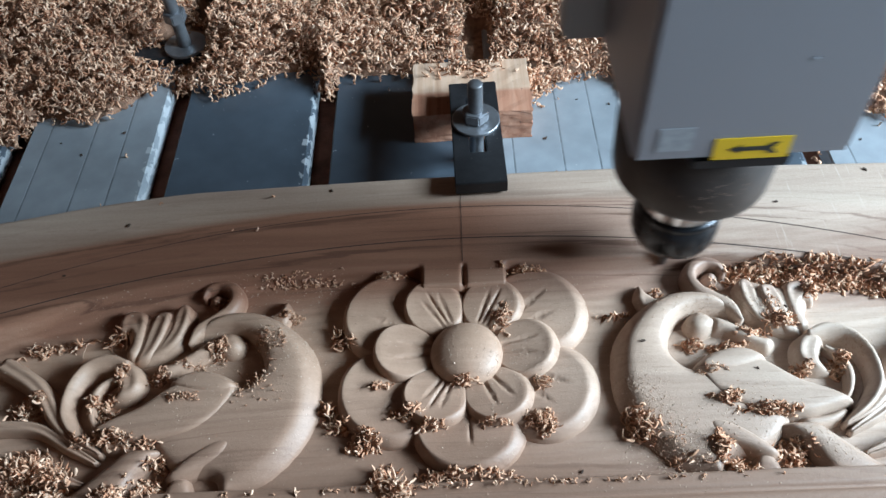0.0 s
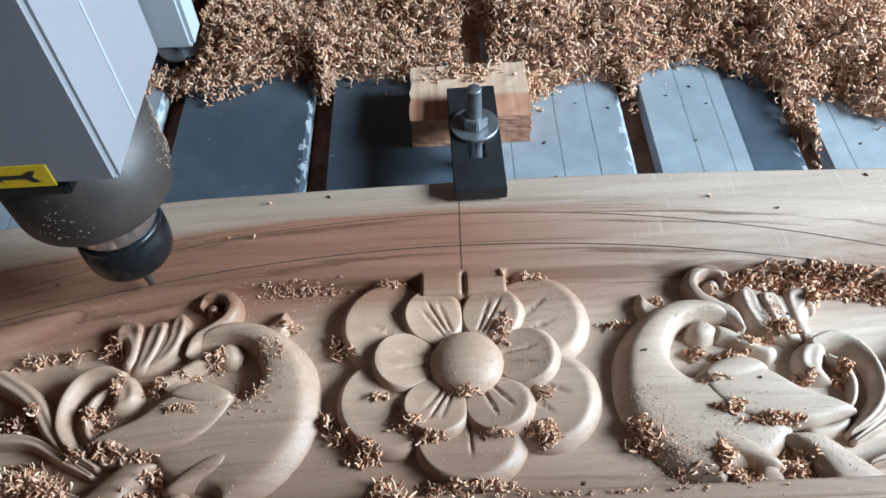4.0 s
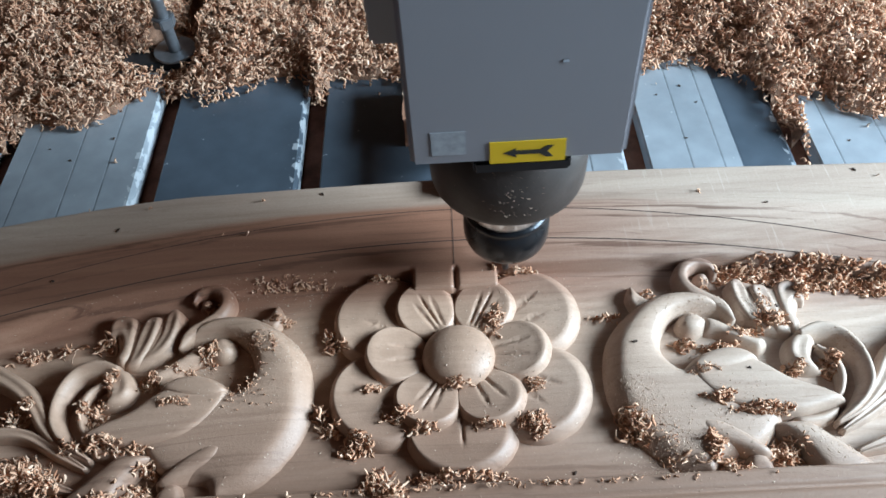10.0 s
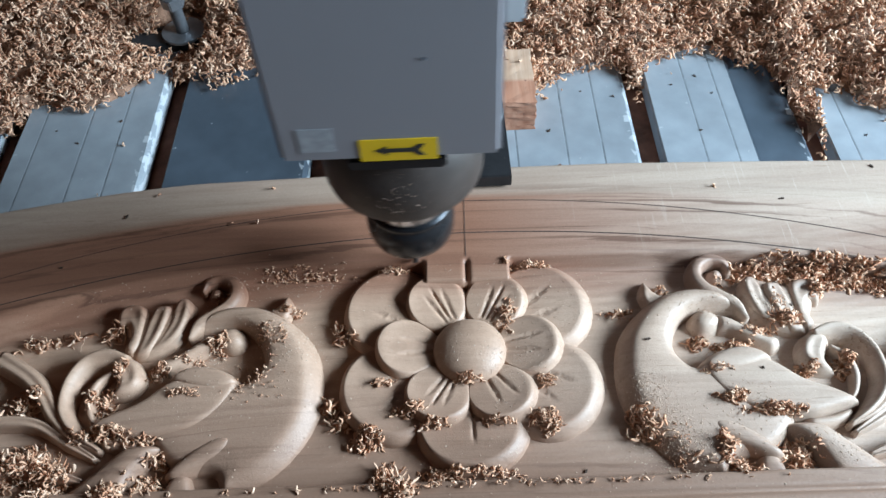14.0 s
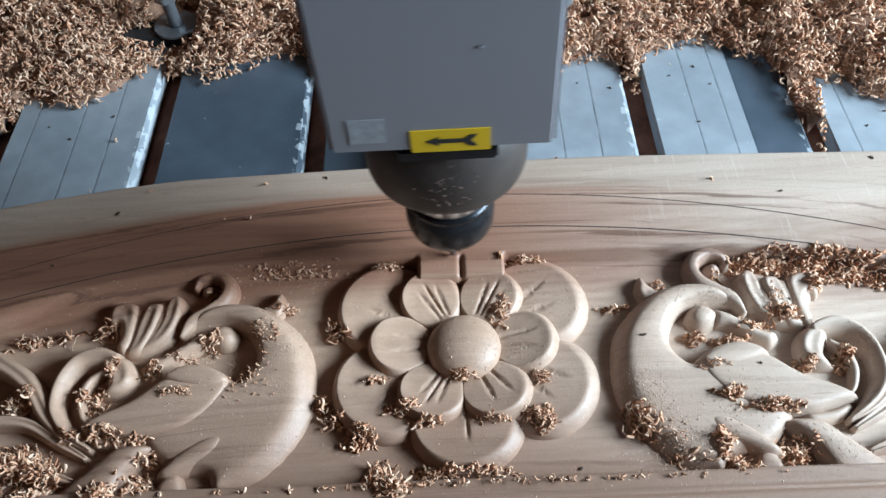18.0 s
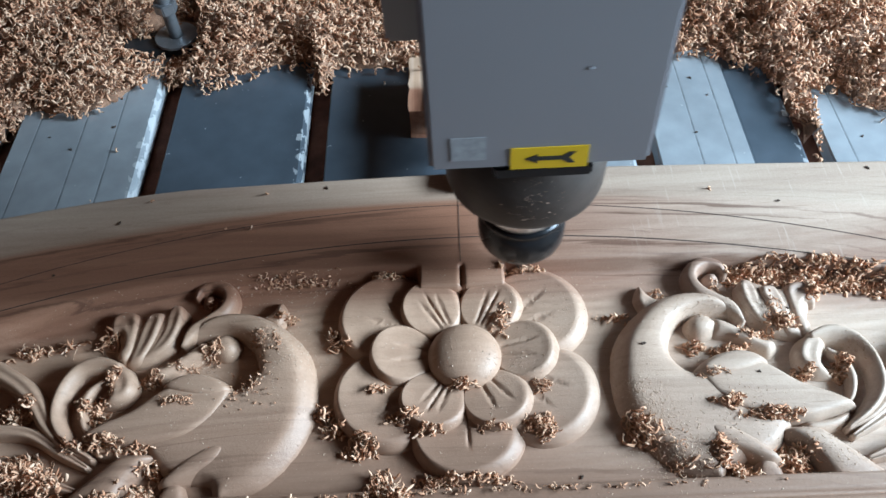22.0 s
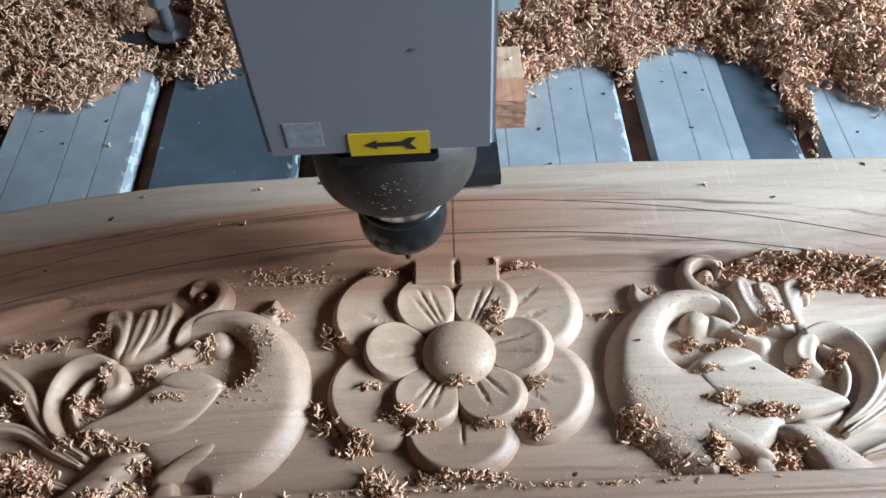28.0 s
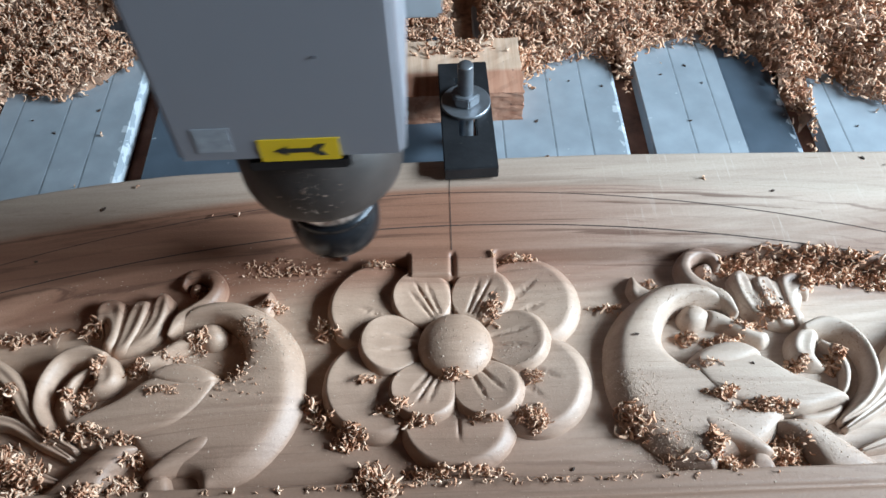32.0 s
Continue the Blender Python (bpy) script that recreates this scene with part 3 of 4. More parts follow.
lobe("leaf", 11.0, 2.6, (-0.20, 0.08), 0.2, (161, 38), (165, 43.5), (171, 42.5), (174, 35), (174.5, 27), (179, 18), (187, 6), (176, 8), (167, 15), (162, 26), dish=0.24)
lobe("leaf", 10.8, 2.6, (-0.20, 0.08), 0.2, (172.5, 36), (177, 39), (184.5, 38), (188, 28), (190, 16), (192, 5), (183, 5), (177.5, 14), (174, 25), dish=0.24)
lobe("leaf", 10.4, 3.0, (-0.10, 0.08), 0.3, (187.5, 36), (195, 41.5), (204, 40.5), (207.5, 33), (205, 24.5), (199, 25), (197, 18), (199, 10.5), (193, 5), (188.5, 10), (187, 20), dish=0.3)
lobe("scroll_end", 12.0, 5.0, (-0.05, 0.0), 0.3, (181, -9), (184, -1), (191, 5), (200, 4.5), (203, -2), (199.5, -8), (197.5, -14), (201, -21), (193, -22), (186, -19.5), (182, -15), dish=0.22)
band("scroll", 12.0, 2.4, -0.30, 0.0, (193, 1.5, 3.6), (204.5, 4.0, 5.6), (214.5, 1, 5.4), (220.5, -7.5, 5.0), (222.5, -18, 4.7), (221, -29, 4.4), (215, -38, 4.0), (207, -45, 3.2), (197, -51.5, 1.4))
band("scroll", 8.5, 3.0, 0.0, 0.0, (201, -5, 2.0), (207.5, -12, 2.8), (209.5, -22, 2.9), (206.5, -32, 2.2), (202, -38, 1.0))
band("plume", 12.0, 2.4, 0.0, 0.16, (197, -52, 1.4), (212, -44, 3.8), (226, -31, 5.6), (236, -18, 6.0), (248, -6.5, 6.2), (268, 6, 6.6))
band("plume", 9.5, 2.6, 0.0, 0.2, (199, -56, 1.6), (215, -47, 3.4), (234, -36, 4.0), (252, -33, 4.4), (280, -34, 4.4))
band("plume", 9.0, 2.8, 0.0, 0.25, (203, -68, 1.8), (222, -63, 4.6), (244, -59, 5.4), (268, -62, 4.4))

# pencil lines on the uncarved border
def pencil(fn, u0, u1, width=0.0007):
    us = np.linspace(u0, u1, 120)
    verts, faces = [], []
    for u in us:
        v = fn(u)
        for d in (-width / 2, width / 2):
            verts.append((u, v + d, float(board_height(np.array(u), np.array(v))) + 0.00025))
    for i in range(len(us) - 1):
        faces.append((2 * i, 2 * i + 2, 2 * i + 3, 2 * i + 1))
    return mesh_of("pencil_line", verts, faces, PENCIL)


part("pencil_line", pencil(lambda u: 0.106 - 0.62 * u * u - 0.010 * u, -0.36, 0.36, 0.0005), panel, "arched pencil line")
part("pencil_line", pencil(lambda u: 0.080 - 0.54 * u * u - 0.004 * u, -0.36, 0.36, 0.0007), panel, "arched pencil line")
part("pencil_line", mesh_of("pencil_line", [(0.0000, 0.0615, TOP + 0.0003), (0.0004, 0.0615, TOP + 0.0003), (0.0011, 0.130, TOP + 0.0003), (0.0007, 0.130, TOP + 0.0003)], [(0, 1, 2, 3)], PENCIL), panel, "straight pencil line across the border")

# ---- clamp on its packing block ----
block = thing("packing_block", (-0.005, 0.459, 0.0), "reddish sawn wooden block under the clamp's heel", "wood block")
bm = box(-0.0435, 0.0435, -0.0295, 0.0295, 0.0002, 0.0268)
bmesh.ops.subdivide_edges(bm, edges=bm.edges[:], cuts=9, use_grid_fill=True)
rb = random.Random(3)
for v in bm.verts:
    torn = 0.0008 if abs(v.co.x) > 0.043 else 0.0004
    v.co += Vector((rb.uniform(-torn, torn), rb.uniform(-0.0004, 0.0004), rb.uniform(-0.0003, 0.0003) if v.co.z > 0.002 else 0))
part("body", bm_mesh("body", bm, BLOCK), block)


def hexagon(af):
    return [(af / 1.732 * math.cos(a), af / 1.732 * math.sin(a)) for a in (radians(30 + 60 * k) for k in range(6))]


def thread(radius, z0, z1, turns):
    prof = [(radius * 0.9, z0)]
    for k in range(turns):
        z = z0 + (z1 - z0) * (k + 0.5) / turns
        prof += [(radius * 0.93, z - (z1 - z0) / turns * 0.25), (radius, z)]
    prof += [(radius * 0.85, z1)]
    return lathe(prof, 24)


def ring(r0, r1, z0, z1, bevel=0.0004):
    v, f = lathe([(r0, z0), (r1 - bevel, z0), (r1, z0 + bevel), (r1, z1 - bevel), (r1 - bevel, z1), (r0, z1)], 40)
    n = 40
    f = f[:-2] + [(5 * n + k, 5 * n + (k + 1) % n, (k + 1) % n, k) for k in range(n)]
    return v, f


clamp = thing("clamp_plate", (-0.0035, 0.398, 0.030), "black steel slotted clamp plate bolted down on the panel's edge", "clamp")
bm = bmesh.new()
hw, sw = 0.017, 0.0058
# the bar round its slot, as one ring of quads
xs = [-hw, -sw, sw, hw]
ys = [-0.0515, -0.022, 0.034, 0.0515]
grid = {}
for zi, z in enumerate((0.0003, 0.0098)):
    for a, x in enumerate(xs):
        for b, y in enumerate(ys):
            grid[a, b, zi] = bm.verts.new((x, y, z))
for a in range(3):
    for b in range(3):
        if (a, b) != (1, 1):
            bm.faces.new([grid[a, b, 1], grid[a + 1, b, 1], grid[a + 1, b + 1, 1], grid[a, b + 1, 1]])
            bm.faces.new([grid[a, b, 0], grid[a, b + 1, 0], grid[a + 1, b + 1, 0], grid[a + 1, b, 0]])
for k in range(3):
    for p, q in (((k, 0), (k + 1, 0)), ((k + 1, 3), (k, 3)), ((0, k + 1), (0, k)), ((3, k), (3, k + 1))):
        bm.faces.new([grid[(*p, 0)], grid[(*q, 0)], grid[(*q, 1)], grid[(*p, 1)]])
for p, q in (((1, 1), (2, 1)), ((2, 2), (1, 2)), ((1, 2), (1, 1)), ((2, 1), (2, 2))):
    bm.faces.new([grid[(*p, 1)], grid[(*q, 1)], grid[(*q, 0)], grid[(*p, 0)]])
bmesh.ops.recalc_face_normals(bm, faces=bm.faces[:])
sharp = [e for e in bm.edges if len(e.link_faces) == 2 and e.calc_face_angle() > 0.5]
bmesh.ops.bevel(bm, geom=sharp, offset=0.0006, segments=2, affect="EDGES")
part("plate", bm_mesh("plate", bm, BLACK_STEEL), clamp, "slotted black steel bar")
clamp.rotation_euler = (radians(-1.6), 0, radians(1.0))

stud = thing("clamp_bolt", (-0.0035, 0.4065, 0.0), "dull threaded stud with nut and wide washer through the clamp", "bolt")
part("washer", mesh_of("washer", *ring(0.0056, 0.0166, 0.0398, 0.0424), ZINC, False), stud)
part("nut", bm_mesh("nut", prism(hexagon(0.0165), 0.0425, 0.0505, 0.0008), ZINC), stud)
part("stud", mesh_of("stud", *thread(0.0052, -0.030, 0.0735, 52), ZINC), stud)
stud.rotation_euler = (0, 0, radians(12))

spare = thing("spare_clamp_bar", (-0.238, 0.552, 0.0), "dark steel clamp bar half buried in wood shavings", "clamp bar")
part("bar", bm_mesh("bar", box(-0.047, 0.047, -0.013, 0.013, 0.0002, 0.0095, 0.0008), BLACK_STEEL), spare)
spare.rotation_euler = (0, 0, radians(9))
stud_b = thing("clamp_bolt", (-0.2415, 0.550, 0.0), "dusty threaded stud with loose nut and washer in the bed", "bolt")
part("washer", mesh_of("washer", *ring(0.0056, 0.0175, 0.0098, 0.0124), ZINC, False), stud_b)
part("nut", bm_mesh("nut", prism(hexagon(0.0165), 0.036, 0.045, 0.0008), ZINC), stud_b)
part("stud", mesh_of("stud", *thread(0.0052, -0.030, 0.062, 52), ZINC), stud_b)

# ---- shavings ----
EDGE = [(-0.60, 0.43), (-0.362, 0.446), (-0.345, 0.473), (-0.31, 0.467), (-0.281, 0.48), (-0.252, 0.512), (-0.24, 0.50), (-0.226, 0.503), (-0.205, 0.486), (-0.18, 0.503), (-0.158, 0.515), (-0.132, 0.519), (-0.12, 0.475), (-0.106, 0.509), (-0.05, 0.503),
        (0.035, 0.455), (0.063, 0.481), (0.094, 0.495), (0.11, 0.488), (0.12, 0.455), (0.13, 0.489), (0.152, 0.501), (0.18, 0.506), (0.198, 0.490), (0.222, 0.479), (0.23, 0.43), (0.24, 0.39), (0.252, 0.449), (0.271, 0.457), (0.284, 0.434), (0.30, 0.425), (0.60, 0.42)]
EX, EY = np.array(EDGE).T


def heap_height(x, y):
    """Height of the heap of shavings over the bed."""
    e = y - np.interp(x, EX, EY)
    lumps = 0.5 + 0.25 * np.sin(x * 31 + 2 * np.sin(y * 23)) + 0.25 * np.sin(y * 41 + x * 17 + 1.3)
    h = 0.018 * np.clip(e / 0.035, 0, 1) ** 0.7 * (0.30 + 0.95 * lumps) + 0.030 * np.clip((e - 0.05) / 0.25, 0, 1)
    h = h + 0.0042 * np.clip(e / 0.03, 0, 1) * (np.sin(x * 190 + 3 * np.sin(y * 70)) * np.sin(y * 210 + 2.5 * np.sin(x * 95)) + 0.6 * np.sin(x * 83 - y * 120))
    for hx, hy, rx, ry in ((0.003, 0.543, 0.012, 0.034), (-0.232, 0.612, 0.012, 0.040), (-0.262, 0.541, 0.030, 0.012)):
        h = h * np.clip(np.hypot((x - hx) / rx, (y - hy) / ry) - 0.75, 0, 1) ** 0.5
    return np.where(e > 0, h, 0.0)


def shavings(x, y, z, seed, length, radius, knots=7, stand=0.35, curl=1.0):
    """Curly strands of waste wood at the given places, each a thin tapering three-sided worm of its own that wanders about."""
    rng = np.random.default_rng(seed)
    n, k = len(x), knots
    length = np.asarray(length) * rng.uniform(0.55, 1.35, n)
    bend = rng.choice((-1.0, 1.0), (n, 1)) * rng.uniform(0.1, curl, (n, 1)) + rng.normal(0, 0.45, (n, k))
    head = rng.uniform(0, 2 * np.pi, (n, 1)) + np.cumsum(bend, 1)
    pitch = rng.normal(0, stand, (n, 1)) + np.cumsum(rng.normal(0, 0.30, (n, k)), 1)
    step = np.stack([np.cos(head) * np.cos(pitch), np.sin(head) * np.cos(pitch), np.sin(pitch)], 2) * (length / k)[:, None, None]
    mid = np.cumsum(step, 1)
    mid -= mid.mean(1, keepdims=True)
    mid[:, :, 2] = np.maximum(mid[:, :, 2], -0.0012)
    s = np.linspace(0, 1, k)[None, :]
    r = radius * np.clip(length / 0.007, 0.5, 1.1)[:, None] * rng.uniform(0.6, 1.3, (n, 1)) * (0.45 + 0.55 * np.sin(np.pi * (0.08 + 0.84 * s)))
    side = np.stack([-np.sin(head), np.cos(head), np.zeros_like(head)], 2)
    up = np.stack([-np.cos(head) * np.sin(pitch), -np.sin(head) * np.sin(pitch), np.cos(pitch)], 2)
    spin = rng.uniform(0, 6.28, (n, 1)) + np.cumsum(rng.normal(0, 0.4, (n, k)), 1)
    c, d = np.cos(spin)[:, :, None], np.sin(spin)[:, :, None]
    flat, thick = side * c + up * d, up * c - side * d
    pts = np.stack([mid + r[:, :, None] * (flat * math.cos(2.094 * q) + 0.45 * thick * math.sin(2.094 * q)) for q in range(3)], 2)
    pts = pts + np.stack([x, y, z], 1)[:, None, None, :]
    base = (np.arange(n) * 3 * k)[:, None, None] + 3 * np.arange(k - 1)[None, :, None]
    q = np.arange(3)[None, None, :]
    w = (q + 1) % 3
    faces = np.stack([base + q, base + w, base + w + 3, base + q + 3], 3).reshape(-1, 4)
    me = bpy.data.meshes.new("shavings")
    nv, nf = n * 3 * k, len(faces)
    me.vertices.add(nv)
    me.vertices.foreach_set("co", pts.reshape(-1))
    me.loops.add(nf * 4)
    me.loops.foreach_set("vertex_index", faces.reshape(-1).astype(np.int32))
    me.polygons.add(nf)
    me.polygons.foreach_set("loop_start", np.arange(0, nf * 4, 4, dtype=np.int32))
    me.update(calc_edges=True)
    me.materials.append(CHIPS)
    me.shade_smooth()
    return me


def heap_bed():
    xs, ys = np.arange(-0.60, 0.6001, 0.005), np.arange(0.38, 1.0, 0.005)
    X, Y = np.meshgrid(xs, ys)
    Z = heap_height(X, Y) - 0.0045 + 0.0012 * np.sin(X * 700 + 5 * np.sin(Y * 300)) * np.sin(Y * 800)
    Z = np.where(heap_height(X, Y) < 0.003, -0.006, Z)
    idx = np.arange(X.size).reshape(X.shape)
    f = np.stack([idx[:-1, :-1], idx[:-1, 1:], idx[1:, 1:], idx[1:, :-1]], 2).reshape(-1, 4)
    keep = (np.interp(X, EX, EY) < Y).reshape(-1)
    f = f[keep[f].all(axis=1)]
    return mesh_of("under_layer", np.stack([X, Y, Z], 2).reshape(-1, 3), f.tolist(), SHADED_CHIPBED)


rng = np.random.default_rng(11)
N = 76000
hx = rng.uniform(-0.55, 0.50, N)
hy = rng.uniform(0.385, 0.78, N)
over = hy - np.interp(hx, EX, EY)
hh = heap_height(hx, hy)
keep = (over > rng.normal(0.0, 0.0035, N)) & ((hh > 0.0035) | ((over < 0.03) & (rng.uniform(0, 1, N) < 0.75)))
for bx0, bx1, by0, by1 in ((-0.050, 0.040, 0.428, 0.4885), (-0.263, -0.222, 0.530, 0.572), (-0.0075, 0.0125, 0.512, 0.566)):
    keep &= ~((hx > bx0) & (hx < bx1) & (hy > by0) & (hy < by1))
hx, hy, hh, over = hx[keep], hy[keep], hh[keep], over[keep]
gap = np.abs((hx + PITCH / 2) % PITCH - PITCH / 2) < GAP / 2
hz = hh + rng.uniform(0.0006, 0.0075, len(hx)) - np.where(gap & (over < 0.05), 0.006, 0)
bx = rng.normal(-0.003, 0.016, 90)
by = rng.normal(0.480, 0.006, 90)
on = (np.abs(bx + 0.005) < 0.04) & (by < 0.487) & (by > 0.452)
hx, hy, hz = np.append(hx, bx[on]), np.append(hy, by[on]), np.append(hz, np.full(on.sum(), 0.0282))
heap = tagged(new("wood_shavings"), "deep heap of curled pale brown wood shavings covering the bed", "wood shavings", kind="stuff")
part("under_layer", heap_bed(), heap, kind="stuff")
part("shavings", shavings(hx, hy, hz, 21, np.full(len(hx), 0.0092), 0.00112, 7, 0.5), heap, kind="stuff")

# ---- shavings and dust on the panel ----
from mathutils.bvhtree import BVHTree

bv, bf = [], []
for ob in panel.children:
    if ob.name.startswith("pencil"):
        continue
    n0, off = len(bv), Vector((CX, CY, 0)) + ob.location
    bv += [v.co + off for v in ob.data.vertices]
    bf += [[n0 + i for i in p.vertices] for p in ob.data.polygons]
tree = BVHTree.FromPolygons(bv, bf)


def surface(x, y):
    hit = tree.ray_cast(Vector((x, y, 0.2)), Vector((0, 0, -1)))
    return hit[0].z if hit[0] else 0.0


px, py, pz, pl = [], [], [], []


def pile(cx, cy, sx, sy, num, long=8.0):
    """Shavings left by the cutter: place and spread in millimetres from the flower's middle, their number and length."""
    for _ in range(int(num * 1.25)):
        u, v = np.clip(rng.normal(0, 0.55, 2), -1.2, 1.2)
        x, y = CX + (cx + sx * u) / 1000, CY + (cy + sy * v) / 1000
        px.append(x), py.append(y), pz.append(surface(x, y) + 0.0006 + abs(rng.normal(0, 0.0016)) * max(0.0, 1 - math.hypot(u, v)) * 2), pl.append(long / 1000)


# round the flower
pile(-76, 20, 3, 3, 10, 11)
pile(-73, 13, 6, 3, 16, 9)
pile(-79, -31, 3, 5, 14, 11)
pile(-72, -39, 6, 4, 24, 8)
pile(-57, -50, 8, 5, 90, 6)
pile(-46, -72, 6, 6, 50, 11)
pile(-38, -80, 8, 5, 60, 9)
pile(-15, -70, 16, 2, 70, 6)
pile(12, -70, 12, 2, 30, 5)
pile(38, -42, 7, 4, 110, 4)
pile(42, -48, 5, 4, 60, 4)
pile(-48, -18, 6, 2, 34, 5)
pile(-34, -36, 8, 3, 44, 6)
pile(-22, -44, 9, 2, 30, 5)
pile(-2, -19, 7, 2, 36, 5)
pile(12, -44, 10, 1.5, 26, 4)
pile(22, 22, 5, 9, 50, 4)
pile(42, -20, 5, 4, 34, 4)
pile(-44, 57, 8, 1.6, 40, 5)
pile(-100, 58, 26, 2.0, 110, 3.4)
pile(38, 57, 12, 1.6, 50, 5)
# on and round one bird
pile(90, -46, 6, 8, 46, 12)
pile(97, -52, 6, 6, 10, 8)
pile(112, -68, 12, 3, 14, 5)
pile(106, -58, 8, 7, 24, 1.8)
pile(130, -62, 4, 7, 50, 7)
pile(137, -72, 7, 4, 70, 8)
pile(168, -66, 8, 6, 120, 7)
pile(139, -36, 8, 2.5, 56, 5)
pile(159, -44, 14, 2.5, 100, 5)
pile(130, 2, 6, 3, 44, 7)
pile(150, -1, 10, 3.5, 100, 6)
pile(166, 8, 10, 4, 50, 5)
pile(182, 13, 7, 4, 60, 6)
pile(178, 22, 6, 9, 40, 2.5)
pile(185, -18, 5, 3, 40, 6)
pile(206, -14, 5, 4, 50, 7)
pile(204, -20, 4, 3, 30, 6)
pile(170, 51, 9, 4, 60, 7)
pile(180, 50, 18, 5, 330, 7)
pile(205, 47, 16, 5, 360, 7)
pile(228, 42, 14, 5, 330, 7)
pile(252, 36, 12, 5, 225, 7)
pile(205, 34, 5, 5, 40, 7)
pile(149, 43, 3, 3, 14, 4)
pile(134, -19, 7, 2, 30, 3)
pile(115, 40, 5, 3, 16, 4)
pile(88, 24, 8, 3, 20, 6)
# on and round the other
pile(-208, 23, 6, 4, 16, 15)
pile(-229, 21, 10, 2, 8, 15)
pile(-178, -4, 6, 4, 70, 5)
pile(-145, 10, 5, 5, 40, 6)
pile(-112, 14, 9, 6, 70, 2.2)
pile(-160, 2, 8, 2, 30, 3)
pile(-206, -22, 6, 7, 60, 8)
pile(-198, -6, 3, 6, 40, 4)
pile(-199, -44, 14, 4, 110, 6)
pile(-176, -48, 9, 2, 30, 6)
pile(-250, -22, 9, 6, 130, 8)
pile(-240, -58, 14, 9, 220, 9)
pile(-224, -68, 10, 9, 140, 9)
pile(-258, -64, 10, 9, 110, 9)
pile(-168, -58, 5, 3, 44, 6)
pile(-172, -72, 9, 5, 90, 7)
pile(-188, -77, 8, 4, 50, 8)
pile(-147, 43, 4, 3, 30, 4)
pile(-104, 33, 5, 3, 44, 4)
pile(-158, -22, 9, 2, 40, 3)
pile(-255, 18, 10, 4, 30, 7)
pile(-120, -12, 14, 14, 60, 2.4)
pile(0, -79, 130, 0.8, 70, 4)
for _ in range(26):
    x, y = rng.uniform(-0.33, 0.26), rng.uniform(0.315, 0.50)
    if -0.06 < x < 0.05 or abs((x + PITCH / 2) % PITCH - PITCH / 2) < 0.012 or 0.36 < y < 0.372:
        continue
    px.append(x), py.append(y), pz.append((surface(x, y) if y < 0.36 else 0.0) + 0.0012), pl.append(0.005)
loose = tagged(new("loose_shavings"), "small piles of fresh shavings in the panel's hollows", "wood shavings", kind="stuff")
part("shavings", shavings(np.array(px), np.array(py), np.array(pz), 33, np.array(pl) * 1.15, 0.00105, 8, 0.45, 0.6), loose, kind="stuff")


def fleck(x, y, z, size, turn):
    """A dark splinter lying flat."""
    ca, sa = math.cos(turn) * size, math.sin(turn) * size
    ring = [(1.0, 0.0), (0.45, 0.42), (-0.5, 0.36), (-1.0, 0.05), (-0.4, -0.40), (0.5, -0.32)]
    return [(x + ca * a - sa * b, y + sa * a + ca * b, z + h) for h in (0.0001, 0.0009) for a, b in ring]


FLECKS = [(0.077, 0.468), (0.101, 0.461), (0.049, 0.427), (0.147, 0.471), (0.167, 0.48), (0.176, 0.46), (0.159, 0.421), (0.247, 0.352), (0.275, 0.409), (0.183, 0.328), (0.141, 0.211), (0.04, 0.161), (0.082, 0.231), (0.169, 0.253), (-0.276, 0.457), (-0.324, 0.449), (-0.304, 0.435), (-0.234, 0.335), (-0.266, 0.296), (-0.102, 0.357)]
fv, ff = [], []
for i, (x, y) in enumerate(FLECKS):
    n0 = len(fv)
    fv += fleck(x, y, surface(x, y), 0.0009 + 0.0007 * ((i * 7) % 5) / 4, i * 2.1)
    ff += [(n0 + 6, n0 + 7, n0 + 8, n0 + 9, n0 + 10, n0 + 11)] + [(n0 + k, n0 + (k + 1) % 6, n0 + 6 + (k + 1) % 6, n0 + 6 + k) for k in range(6)]
part("splinters", mesh_of("splinters", fv, ff, SPLINTER, False), loose, "dark splinters", kind="stuff")


